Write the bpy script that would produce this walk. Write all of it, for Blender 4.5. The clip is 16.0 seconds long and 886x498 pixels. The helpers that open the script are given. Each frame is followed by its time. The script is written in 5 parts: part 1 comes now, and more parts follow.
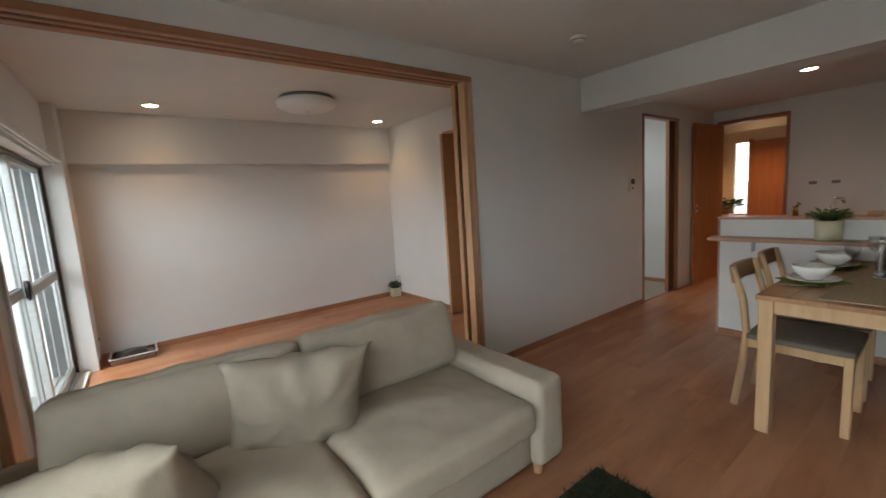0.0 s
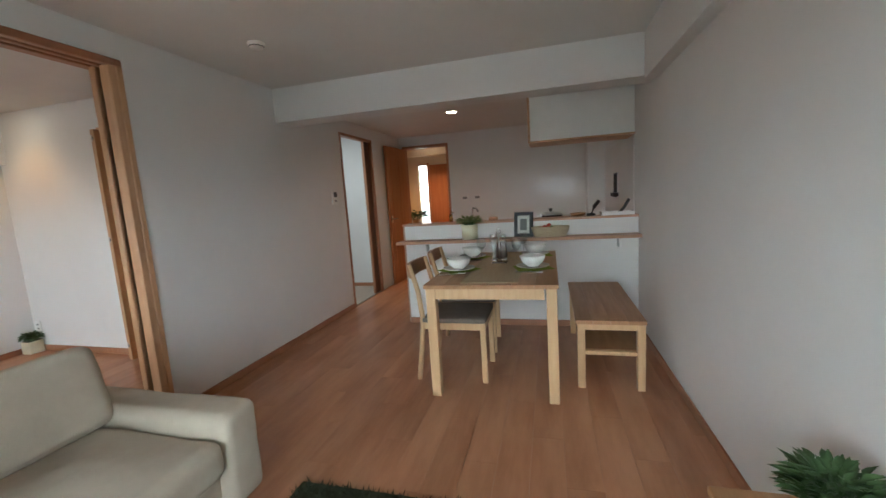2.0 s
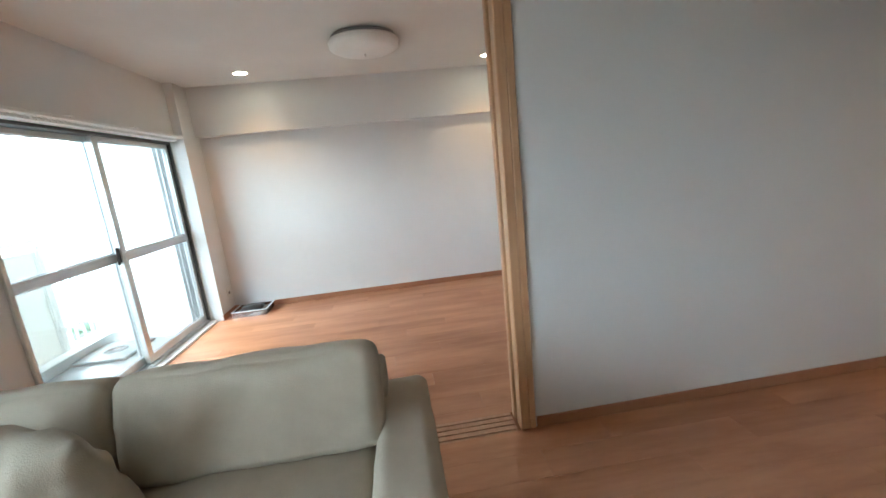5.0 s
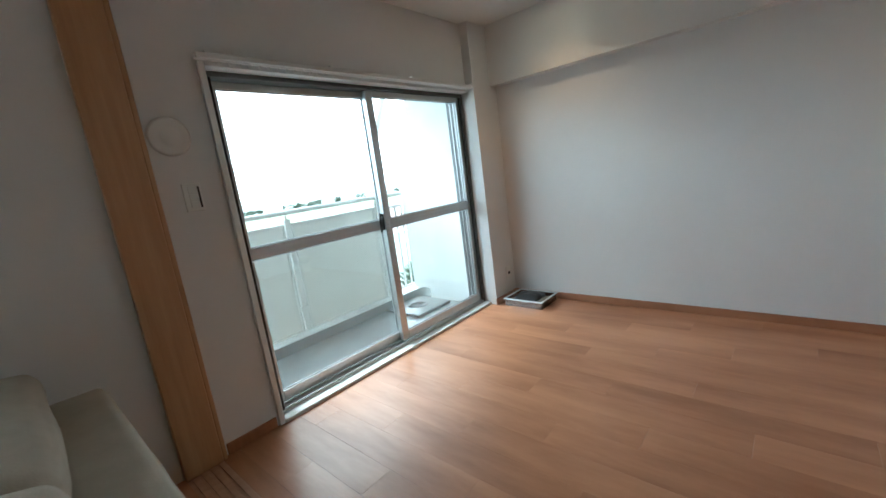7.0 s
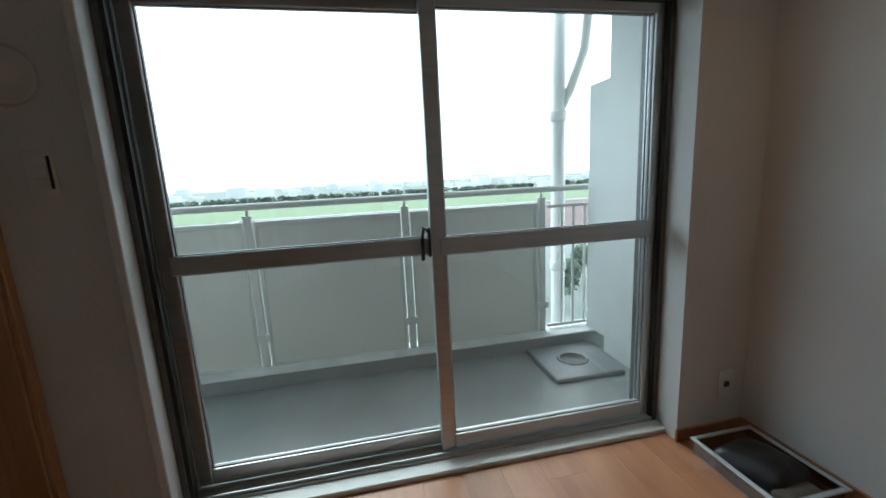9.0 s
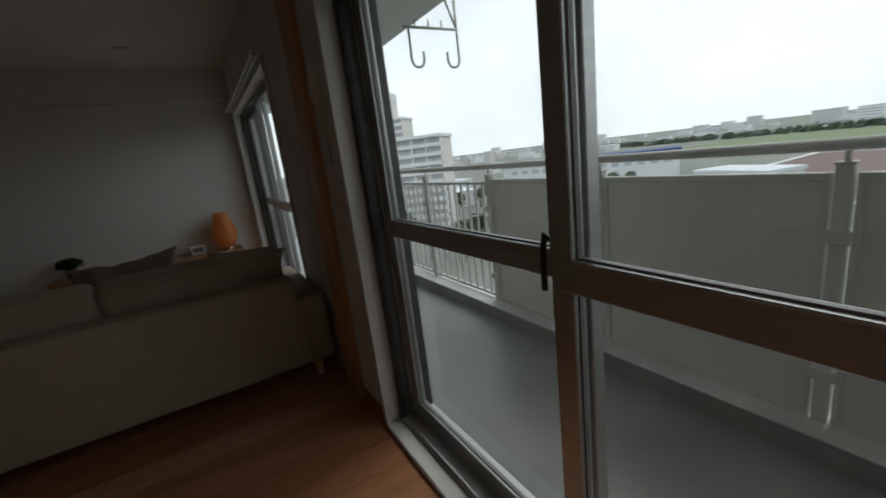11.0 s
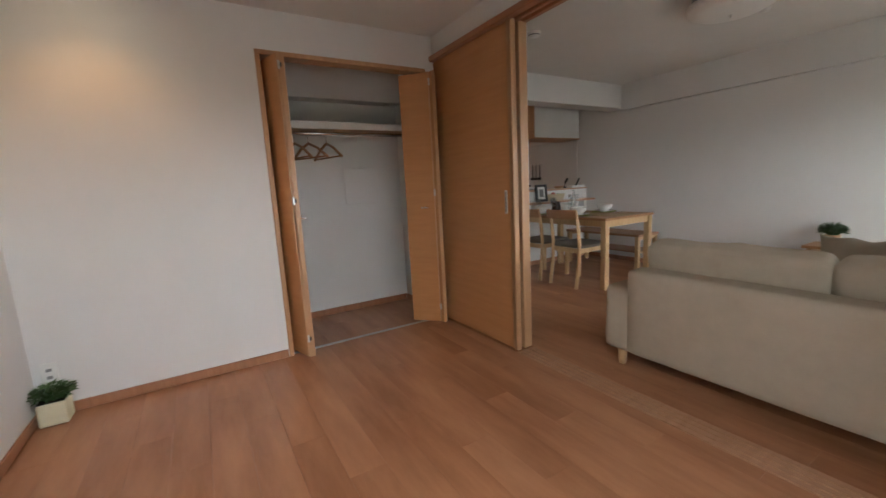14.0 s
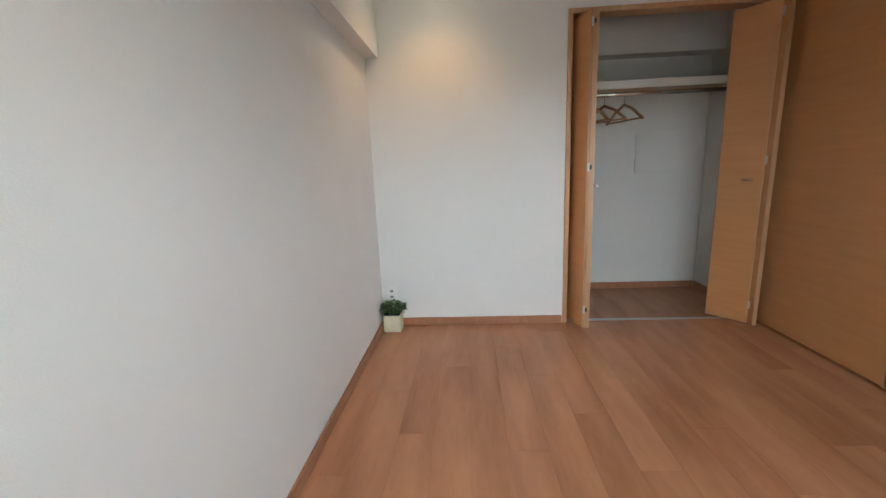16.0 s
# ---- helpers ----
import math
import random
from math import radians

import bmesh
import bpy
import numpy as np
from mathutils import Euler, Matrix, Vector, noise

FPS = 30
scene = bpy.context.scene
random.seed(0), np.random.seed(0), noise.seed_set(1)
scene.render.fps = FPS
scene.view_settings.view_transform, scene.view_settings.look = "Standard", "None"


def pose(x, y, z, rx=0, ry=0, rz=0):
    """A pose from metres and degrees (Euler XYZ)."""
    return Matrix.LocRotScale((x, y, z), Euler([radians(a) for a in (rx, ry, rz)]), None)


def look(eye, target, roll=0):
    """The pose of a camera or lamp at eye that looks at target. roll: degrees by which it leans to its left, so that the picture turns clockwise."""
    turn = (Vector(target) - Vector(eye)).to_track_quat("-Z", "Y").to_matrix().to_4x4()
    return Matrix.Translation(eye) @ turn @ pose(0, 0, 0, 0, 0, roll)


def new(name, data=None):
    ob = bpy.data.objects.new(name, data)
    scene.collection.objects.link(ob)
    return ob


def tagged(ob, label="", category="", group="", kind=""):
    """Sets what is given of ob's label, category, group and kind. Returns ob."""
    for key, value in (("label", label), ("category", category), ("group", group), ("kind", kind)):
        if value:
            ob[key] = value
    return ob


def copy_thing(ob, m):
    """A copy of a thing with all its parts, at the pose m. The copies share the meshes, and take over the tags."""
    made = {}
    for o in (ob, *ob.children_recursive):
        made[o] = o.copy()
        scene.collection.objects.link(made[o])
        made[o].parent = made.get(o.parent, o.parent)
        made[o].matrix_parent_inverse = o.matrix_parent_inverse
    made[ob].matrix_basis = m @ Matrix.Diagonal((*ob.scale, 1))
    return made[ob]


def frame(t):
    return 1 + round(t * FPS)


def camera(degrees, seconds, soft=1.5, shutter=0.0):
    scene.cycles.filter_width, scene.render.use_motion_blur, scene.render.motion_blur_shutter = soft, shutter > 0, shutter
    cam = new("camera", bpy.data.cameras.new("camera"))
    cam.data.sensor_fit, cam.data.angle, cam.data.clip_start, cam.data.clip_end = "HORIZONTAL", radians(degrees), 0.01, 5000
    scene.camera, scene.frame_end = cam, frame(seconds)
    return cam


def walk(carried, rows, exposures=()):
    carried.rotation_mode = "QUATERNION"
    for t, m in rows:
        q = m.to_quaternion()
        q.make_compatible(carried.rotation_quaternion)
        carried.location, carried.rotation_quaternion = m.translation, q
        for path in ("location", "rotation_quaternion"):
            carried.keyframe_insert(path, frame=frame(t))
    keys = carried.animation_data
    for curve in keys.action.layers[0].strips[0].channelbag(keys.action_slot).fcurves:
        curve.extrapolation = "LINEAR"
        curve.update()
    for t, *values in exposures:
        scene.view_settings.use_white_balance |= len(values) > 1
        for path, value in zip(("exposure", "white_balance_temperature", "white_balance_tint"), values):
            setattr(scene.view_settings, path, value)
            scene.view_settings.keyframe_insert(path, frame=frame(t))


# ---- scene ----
cam = camera(96.1, 16.0, shutter=0.15)
PATH = [
    (0, (2.118, 0.625, 1.281), (0.528, 1.811, 1.029), -3.7),
    (0.5, (2.144, 0.654, 1.261), (0.825, 2.138, 1.023), -3.8),
    (1, (2.178, 0.677, 1.267), (1.125, 2.36, 1.03), -3.3),
    (1.5, (2.225, 0.725, 1.251), (1.43, 2.544, 1.009), -3.4),
    (2, (2.254, 0.75, 1.242), (1.73, 2.662, 0.977), -3.7),
    (2.5, (2.272, 0.826, 1.236), (1.948, 2.777, 0.934), -4.4),
    (3, (2.31, 1.029, 1.241), (1.901, 2.953, 0.876), -2.7),
    (3.5, (2.211, 1.306, 1.209), (1.376, 3.077, 0.803), -5.2),
    (4, (2.067, 1.586, 1.214), (0.724, 3.01, 0.802), -7.1),
    (4.5, (1.922, 1.864, 1.208), (0.101, 2.575, 0.786), -6.6),
    (5, (1.656, 1.993, 1.264), (-0.292, 2.201, 0.864), -5.9),
    (5.2, (1.556, 2.027, 1.276), (-0.404, 2.018, 0.876), -7.8),
    (7.3, (0.1, 2.052, 1.138), (-1.322, 0.693, 0.776), -7.3),
    (7.5, (-0.037, 1.987, 1.142), (-1.498, 0.66, 0.821), -6.3),
    (8, (-0.393, 1.819, 1.129), (-1.727, 0.372, 0.772), -8.3),
    (8.2, (-0.549, 1.756, 1.119), (-1.714, 0.165, 0.786), -8.2),
    (10.3, (-1.752, 0.813, 1.126), (-0.939, -0.972, 0.736), -4.1),
    (10.5, (-1.789, 0.726, 1.127), (-0.769, -0.952, 0.75), -6.2),
    (11, (-1.933, 0.587, 1.119), (-0.249, -0.389, 0.661), -7.0),
    (11.5, (-1.918, 0.509, 1.086), (0.005, 0.131, 0.689), -7.6),
    (12, (-1.868, 0.456, 1.107), (0.083, 0.656, 0.714), -7.1),
    (12.5, (-1.86, 0.447, 1.085), (-0.046, 1.2, 0.706), -6.8),
    (13, (-1.815, 0.493, 1.098), (-0.077, 1.414, 0.734), -7.1),
    (13.5, (-1.792, 0.531, 1.115), (-0.351, 1.879, 0.787), -4.7),
    (14, (-1.807, 0.553, 1.104), (-0.785, 2.244, 0.791), -3.0),
    (14.5, (-1.861, 0.6, 1.119), (-1.35, 2.497, 0.748), -3.2),
    (15, (-1.896, 0.617, 1.109), (-1.829, 2.576, 0.71), -5.4),
    (15.5, (-1.963, 0.637, 1.116), (-2.079, 2.591, 0.704), -4.4),
    (16, (-2.027, 0.681, 1.097), (-2.158, 2.635, 0.693), -2.4),
]
walk(cam, [(t, look(eye, target, roll)) for t, eye, target, roll in PATH], exposures=[(0.0, 3.12, 6350, 4), (0.5, 3.4, 6250, 3), (1.5, 3.62, 6050, 2), (2.5, 3.65, 5900, 0), (3.5, 3.8, 5950, 0), (4.0, 3.95, 5850, -2), (5.2, 4.05, 5450, -5), (7.3, 2.9, 5300, -8), (8.2, 2.35, 5250, -8), (10.3, 0.5, 6400, 3), (11.1, 0.27, 6480, 4), (11.5, 0.72, 6550, 4), (12.0, 1.03, 6700, 4), (12.5, 2.1, 7100, 9), (13.0, 2.87, 6950, 9), (13.5, 3.37, 6600, 7), (14.0, 3.32, 6400, 6), (14.5, 3.47, 6150, 3), (15.0, 3.42, 6000, 1), (16.0, 3.65, 5800, -3)])

# ---- world and light ----
world = bpy.data.worlds.new("overcast_sky")
scene.world = world
world.use_nodes = True
wn, wl = world.node_tree.nodes, world.node_tree.links
sky = wn.new("ShaderNodeTexSky")
sky.sky_type, sky.sun_disc = "NISHITA", False
sky.sun_elevation, sky.sun_rotation = radians(50), radians(200)
sky.air_density, sky.dust_density = 1.0, 6.0
pale = wn.new("ShaderNodeMix")
pale.data_type = "RGBA"
pale.inputs[0].default_value = 0.86
pale.inputs[7].default_value = (10.5, 11.2, 11.8, 1)
wl.new(sky.outputs[0], pale.inputs[6])
bg = wn["Background"]
bg.inputs[1].default_value = 0.085
cloud = wn.new("ShaderNodeTexNoise")
cloud.inputs["Scale"].default_value, cloud.inputs["Detail"].default_value = 2.6, 5.0
wl.new(wn.new("ShaderNodeTexCoord").outputs["Generated"], cloud.inputs["Vector"])
shade = wn.new("ShaderNodeMapRange")
shade.inputs[1].default_value, shade.inputs[2].default_value, shade.inputs[3].default_value, shade.inputs[4].default_value = 0.3, 0.7, 0.92, 1.20
wl.new(cloud.outputs["Fac"], shade.inputs[0])
veil = wn.new("ShaderNodeVectorMath")
veil.operation = "SCALE"
wl.new(pale.outputs[2], veil.inputs[0])
wl.new(shade.outputs[0], veil.inputs["Scale"])
wl.new(veil.outputs[0], bg.inputs[0])
sun = new("sun", bpy.data.lights.new("sun", "SUN"))
sun.data.energy, sun.data.angle, sun.data.color = 0.6, radians(30), (1.0, 0.96, 0.9)
sun.matrix_world = look((20, -60, 70), (0, 0, 0))


def downlight_lamp(x, y, z, watts, spread):
    d = bpy.data.lights.new("downlight_glow", "SPOT")
    d.energy, d.color, d.spot_size, d.spot_blend, d.shadow_soft_size = watts, (1.0, 0.50, 0.21), radians(spread), 0.8, 0.045
    new("downlight_glow", d).matrix_world = look((x, y, z - 0.03), (x, y, 0))


DOWNLIGHTS = [(-2.19, 0.81, 2.23), (-2.19, 2.99, 2.23), (1.21, 5.30, 2.17), (0.2, 7.7, 2.20)]
for (lx, ly, lz), watts, spread in zip(DOWNLIGHTS, (0.95, 1.0, 1.3, 5.5), (118, 118, 160, 125)):
    downlight_lamp(lx, ly, lz, watts, spread)
wash = new("washroom_lamp_glow", bpy.data.lights.new("washroom_lamp_glow", "AREA"))
wash.data.energy, wash.data.color, wash.data.size = 0.9, (0.95, 0.98, 1.0), 0.25
wash.matrix_world = look((-0.75, 5.0, 2.19), (-0.75, 5.0, 0))
bulb = new("lamp_bulb_glow", bpy.data.lights.new("lamp_bulb_glow", "POINT"))
bulb.data.energy, bulb.data.color, bulb.data.shadow_soft_size = 0.28, (1.0, 0.5, 0.2), 0.03
bulb.location = (2.79, 0.45, 0.555)


# ---- materials ----
def material(name, colour, rough=0.6, metal=0.0, second=None, grain=(6, 6, 6), amount=0.5, bump=0.0, bump_scale=200.0, rand=0.0, coords="Object", spec=0.5, fold=0.0):
    m = bpy.data.materials.new(name)
    m.use_nodes = True
    n, l = m.node_tree.nodes, m.node_tree.links
    b = n["Principled BSDF"]
    b.inputs["Roughness"].default_value, b.inputs["Metallic"].default_value = rough, metal
    b.inputs["Specular IOR Level"].default_value = spec
    co = n.new("ShaderNodeTexCoord")
    mp = n.new("ShaderNodeMapping")
    mp.inputs["Scale"].default_value = grain
    l.new(n.new("ShaderNodeNewGeometry").outputs["Position"] if coords == "Place" else co.outputs[coords], mp.inputs[0])
    nz = n.new("ShaderNodeTexNoise")
    nz.inputs["Scale"].default_value, nz.inputs["Detail"].default_value, nz.inputs["Roughness"].default_value = 1.0, 6.0, 0.62
    l.new(mp.outputs[0], nz.inputs["Vector"])
    mix = n.new("ShaderNodeMix")
    mix.data_type = "RGBA"
    second = second or tuple(c * 0.9 for c in colour)
    mix.inputs[6].default_value, mix.inputs[7].default_value = (*colour, 1), (*second, 1)
    ramp = n.new("ShaderNodeMapRange")
    ramp.inputs[1].default_value, ramp.inputs[2].default_value = 0.5 - amount * 0.5, 0.5 + amount * 0.5
    l.new(nz.outputs["Fac"], ramp.inputs[0])
    l.new(ramp.outputs[0], mix.inputs[0])
    out = mix.outputs[2]
    if rand:
        info = n.new("ShaderNodeObjectInfo")
        hs = n.new("ShaderNodeHueSaturation")
        mr = n.new("ShaderNodeMapRange")
        mr.inputs[3].default_value, mr.inputs[4].default_value = 1 - rand, 1 + rand
        l.new(info.outputs["Random"], mr.inputs[0])
        l.new(mr.outputs[0], hs.inputs["Value"])
        l.new(out, hs.inputs["Color"])
        out = hs.outputs[0]
        vm = n.new("ShaderNodeVectorMath")
        vm.operation = "ADD"
        sc = n.new("ShaderNodeVectorMath")
        sc.operation = "SCALE"
        sc.inputs[0].default_value = (0.8, 0.4, 0.5)
        l.new(info.outputs["Random"], sc.inputs["Scale"])
        l.new(mp.outputs[0], vm.inputs[0])
        l.new(sc.outputs[0], vm.inputs[1])
        l.new(vm.outputs[0], nz.inputs["Vector"])
    l.new(out, b.inputs["Base Color"])
    rr = n.new("ShaderNodeMapRange")
    rr.inputs[3].default_value, rr.inputs[4].default_value = max(rough - 0.06, 0.02), min(rough + 0.06, 1.0)
    l.new(nz.outputs["Fac"], rr.inputs[0])
    l.new(rr.outputs[0], b.inputs["Roughness"])
    if bump:
        bn = n.new("ShaderNodeTexNoise")
        bn.inputs["Scale"].default_value, bn.inputs["Detail"].default_value = bump_scale, 3.0
        l.new(co.outputs["Object" if coords == "Place" else coords], bn.inputs["Vector"])
        bu = n.new("ShaderNodeBump")
        bu.inputs["Strength"].default_value, bu.inputs["Distance"].default_value = bump, 0.002
        height = bn.outputs["Fac"]
        if fold:
            fn = n.new("ShaderNodeTexNoise")
            fn.inputs["Scale"].default_value, fn.inputs["Detail"].default_value, fn.inputs["Distortion"].default_value = fold, 1.0, 0.3
            l.new(co.outputs[coords], fn.inputs["Vector"])
            ad = n.new("ShaderNodeMath")
            ad.operation = "MULTIPLY_ADD"
            ad.inputs[1].default_value = 9.0
            l.new(fn.outputs["Fac"], ad.inputs[0])
            l.new(height, ad.inputs[2])
            height = ad.outputs[0]
        l.new(height, bu.inputs["Height"])
        l.new(bu.outputs[0], b.inputs["Normal"])
    return m


def glass(name, gloss=0.06, tint=(1, 1, 1)):
    m = bpy.data.materials.new(name)
    m.use_nodes = True
    n, l = m.node_tree.nodes, m.node_tree.links
    tr, gl, mx = (n.new(k) for k in ("ShaderNodeBsdfTransparent", "ShaderNodeBsdfGlossy", "ShaderNodeMixShader"))
    tr.inputs[0].default_value, gl.inputs["Roughness"].default_value = (*tint, 1), 0.02
    mx.inputs[0].default_value = gloss
    l.new(tr.outputs[0], mx.inputs[1])
    l.new(gl.outputs[0], mx.inputs[2])
    l.new(mx.outputs[0], n["Material Output"].inputs[0])
    return m


def glow(name, colour, strength):
    m = bpy.data.materials.new(name)
    m.use_nodes = True
    b = m.node_tree.nodes["Principled BSDF"]
    b.inputs["Base Color"].default_value = (*colour, 1)
    b.inputs["Emission Color"].default_value, b.inputs["Emission Strength"].default_value = (*colour, 1), strength
    return m


WALL = material("white_wallpaper", (0.75, 0.74, 0.725), 0.75, second=(0.70, 0.69, 0.675), grain=(1.5, 1.5, 1.5), bump=0.25, bump_scale=350, spec=0.25)
CEIL = material("ceiling_paper", (0.72, 0.71, 0.685), 0.85, second=(0.67, 0.66, 0.635), grain=(2, 2, 2), bump=0.25, bump_scale=300, spec=0.2)
FLOOR = material("red_brown_floorboard", (0.53, 0.265, 0.145), 0.33, second=(0.32, 0.135, 0.065), grain=(4.5, 0.8, 4.5), amount=0.34, bump=0.05, bump_scale=60, rand=0.02, spec=0.4, coords="Place")
SUBFLOOR = material("floor_joint", (0.40, 0.20, 0.11), 0.8)
TRIM = material("stained_trim", (0.42, 0.205, 0.11), 0.42, second=(0.31, 0.135, 0.07), grain=(30, 3, 3), amount=0.5)
CASING = material("honey_casing", (0.56, 0.33, 0.18), 0.4, second=(0.42, 0.225, 0.11), grain=(35, 35, 2), amount=0.5)
DOORWOOD = material("oak_veneer_door", (0.54, 0.265, 0.108), 0.4, second=(0.43, 0.195, 0.072), grain=(3, 2.5, 30), amount=0.8, bump=0.06, bump_scale=90)
DARKDOOR = material("red_brown_door", (0.42, 0.165, 0.062), 0.38, second=(0.30, 0.105, 0.038), grain=(25, 25, 2), amount=0.5)
OAK = material("pale_oak", (0.62, 0.42, 0.23), 0.45, second=(0.48, 0.30, 0.15), grain=(30, 30, 3), amount=0.55, bump=0.06, bump_scale=90)
OAKTOP = material("warm_oak_top", (0.46, 0.25, 0.115), 0.4, second=(0.32, 0.16, 0.07), grain=(22, 2.2, 20), amount=0.55, bump=0.06, bump_scale=90)
BENCHTOP = material("brown_bench_top", (0.44, 0.24, 0.12), 0.42, second=(0.30, 0.15, 0.07), grain=(30, 2.5, 20), amount=0.55, rand=0.06)
SHELFWOOD = material("shelf_wood", (0.52, 0.30, 0.19), 0.45, second=(0.42, 0.23, 0.14), grain=(2.5, 30, 30), amount=0.5)
FABRIC = material("beige_linen", (0.485, 0.42, 0.335), 0.92, second=(0.40, 0.345, 0.27), grain=(9, 9, 9), amount=0.7, bump=0.6, bump_scale=300, spec=0.15, fold=5.0)
PILLOW = material("taupe_linen", (0.385, 0.33, 0.265), 0.92, second=(0.32, 0.275, 0.215), grain=(12, 12, 12), amount=0.7, bump=0.6, bump_scale=300, spec=0.15, fold=8.0)
SEATGREY = material("grey_brown_seat", (0.17, 0.145, 0.12), 0.85, second=(0.13, 0.11, 0.09), grain=(40, 40, 40), bump=0.3, bump_scale=400)
RUG = material("dark_green_shag", (0.060, 0.066, 0.040), 0.95, second=(0.018, 0.024, 0.014), grain=(60, 60, 60), amount=0.6, spec=0.1)
ALU = material("silver_aluminium", (0.62, 0.63, 0.63), 0.38, metal=0.85, second=(0.52, 0.53, 0.53), grain=(3, 3, 60))
GASKET = material("black_gasket", (0.02, 0.02, 0.02), 0.6)
WHITEPAINT = material("white_paint", (0.80, 0.80, 0.78), 0.5, grain=(4, 4, 4))
CHROME = material("chrome", (0.75, 0.75, 0.74), 0.18, metal=1.0)
STEEL = material("brushed_steel", (0.6, 0.6, 0.6), 0.32, metal=1.0, grain=(60, 3, 3))
BLACK = material("black_plastic", (0.025, 0.025, 0.027), 0.4)
PLASTIC = material("white_plastic", (0.78, 0.77, 0.74), 0.4, grain=(3, 3, 3))
GREYPLASTIC = material("grey_plastic", (0.25, 0.25, 0.25), 0.4)
CERAMIC = material("white_ceramic", (0.82, 0.81, 0.78), 0.2, grain=(3, 3, 3))
CREAMPOT = material("cream_pot", (0.72, 0.67, 0.48), 0.5, second=(0.64, 0.58, 0.40), grain=(8, 8, 8))
CLAYPOT = material("terracotta_pot", (0.52, 0.30, 0.17), 0.7, second=(0.42, 0.23, 0.12), grain=(9, 9, 9))
SOIL = material("dark_soil", (0.03, 0.022, 0.015), 0.95, grain=(60, 60, 60))
LEAF = material("dark_green_leaf", (0.075, 0.14, 0.05), 0.45, second=(0.045, 0.09, 0.03), grain=(40, 40, 40))
LEAFLIGHT = material("fresh_green_leaf", (0.13, 0.20, 0.045), 0.45, second=(0.08, 0.14, 0.03), grain=(40, 40, 40))
NAPKIN = material("lime_napkin", (0.28, 0.34, 0.04), 0.85, second=(0.20, 0.26, 0.03), grain=(25, 25, 25))
RUNNER = material("woven_runner", (0.46, 0.37, 0.24), 0.9, second=(0.35, 0.27, 0.17), grain=(120, 8, 20), bump=0.4, bump_scale=300)
WICKER = material("pale_wicker", (0.60, 0.50, 0.34), 0.8, second=(0.45, 0.36, 0.23), grain=(20, 20, 150))
RED = material("red_pepper", (0.50, 0.05, 0.015), 0.35, second=(0.35, 0.03, 0.01), grain=(20, 20, 20))
PAPER = material("print_paper", (0.72, 0.71, 0.67), 0.7)
INK = material("printed_grey", (0.18, 0.18, 0.18), 0.7)
PANEL = material("kitchen_wall_panel", (0.62, 0.60, 0.58), 0.32, second=(0.58, 0.56, 0.54), grain=(2, 2, 2))
WASHFLOOR = material("washroom_vinyl", (0.42, 0.35, 0.28), 0.5, second=(0.36, 0.30, 0.24), grain=(8, 8, 8))
CONCRETE = material("balcony_concrete", (0.27, 0.285, 0.285), 0.34, second=(0.19, 0.20, 0.20), grain=(2.5, 2.5, 2.5), amount=0.6, bump=0.2, bump_scale=60)
KERB = material("pale_kerb", (0.74, 0.75, 0.75), 0.6, second=(0.50, 0.51, 0.50), grain=(4, 4, 4))
STUCCO = material("white_stucco", (0.70, 0.71, 0.69), 0.9, second=(0.62, 0.63, 0.61), grain=(5, 5, 5), bump=1.0, bump_scale=70)
RAILPAINT = material("rail_grey_white", (0.58, 0.58, 0.55), 0.5, second=(0.50, 0.50, 0.47), grain=(4, 4, 4))
BOARD = material("balcony_board", (0.62, 0.61, 0.56), 0.6, second=(0.53, 0.52, 0.475), grain=(1.5, 1.5, 3), amount=0.7)
GLASS = glass("window_glass", 0.05)
CLEAR = glass("drinking_glass", 0.10, (0.93, 0.94, 0.94))
LAMPGLOW = glow("downlight_lens", (1.0, 0.80, 0.55), 3.0)
OPAL = material("opal_acrylic", (0.80, 0.79, 0.76), 0.35, grain=(3, 3, 3))


def lamp_shade_material():
    m = material("orange_paper_shade", (0.46, 0.17, 0.055), 0.7, second=(0.36, 0.12, 0.04), grain=(45, 45, 90), amount=0.4, bump=0.5, bump_scale=120)
    b = m.node_tree.nodes["Principled BSDF"]
    n, l = m.node_tree.nodes, m.node_tree.links
    weave = n.new("ShaderNodeTexVoronoi")
    weave.inputs["Scale"].default_value = 60.0
    l.new(n["Texture Coordinate"].outputs["Object"], weave.inputs["Vector"])
    shine = n.new("ShaderNodeMapRange")
    shine.inputs[1].default_value, shine.inputs[2].default_value, shine.inputs[3].default_value, shine.inputs[4].default_value = 0.1, 0.7, 0.055, 0.008
    l.new(weave.outputs["Distance"], shine.inputs[0])
    b.inputs["Emission Color"].default_value = (1.0, 0.30, 0.07, 1)
    l.new(shine.outputs[0], b.inputs["Emission Strength"])
    return m


SHADE = lamp_shade_material()
HOTSPOT = glow("lamp_flame", (1.0, 0.72, 0.35), 1.5)


# ---- mesh helpers ----
def bx(bm, x0, x1, y0, y1, z0, z1, bevel=0.0, segs=2):
    b = bm if not bevel else bmesh.new()
    r = bmesh.ops.create_cube(b, size=1.0)
    for v in r["verts"]:
        v.co = Vector(((x0 + x1) / 2 + v.co.x * (x1 - x0), (y0 + y1) / 2 + v.co.y * (y1 - y0), (z0 + z1) / 2 + v.co.z * (z1 - z0)))
    if bevel:
        bmesh.ops.bevel(b, geom=b.edges[:], offset=bevel, segments=segs, affect="EDGES", profile=0.5)
        d = bpy.data.meshes.new("tmp")
        b.to_mesh(d)
        bm.from_mesh(d)
        bpy.data.meshes.remove(d)
        b.free()
    return bm


def box(x0, x1, y0, y1, z0, z1, bevel=0.0, segs=2):
    return bx(bmesh.new(), x0, x1, y0, y1, z0, z1, bevel, segs)


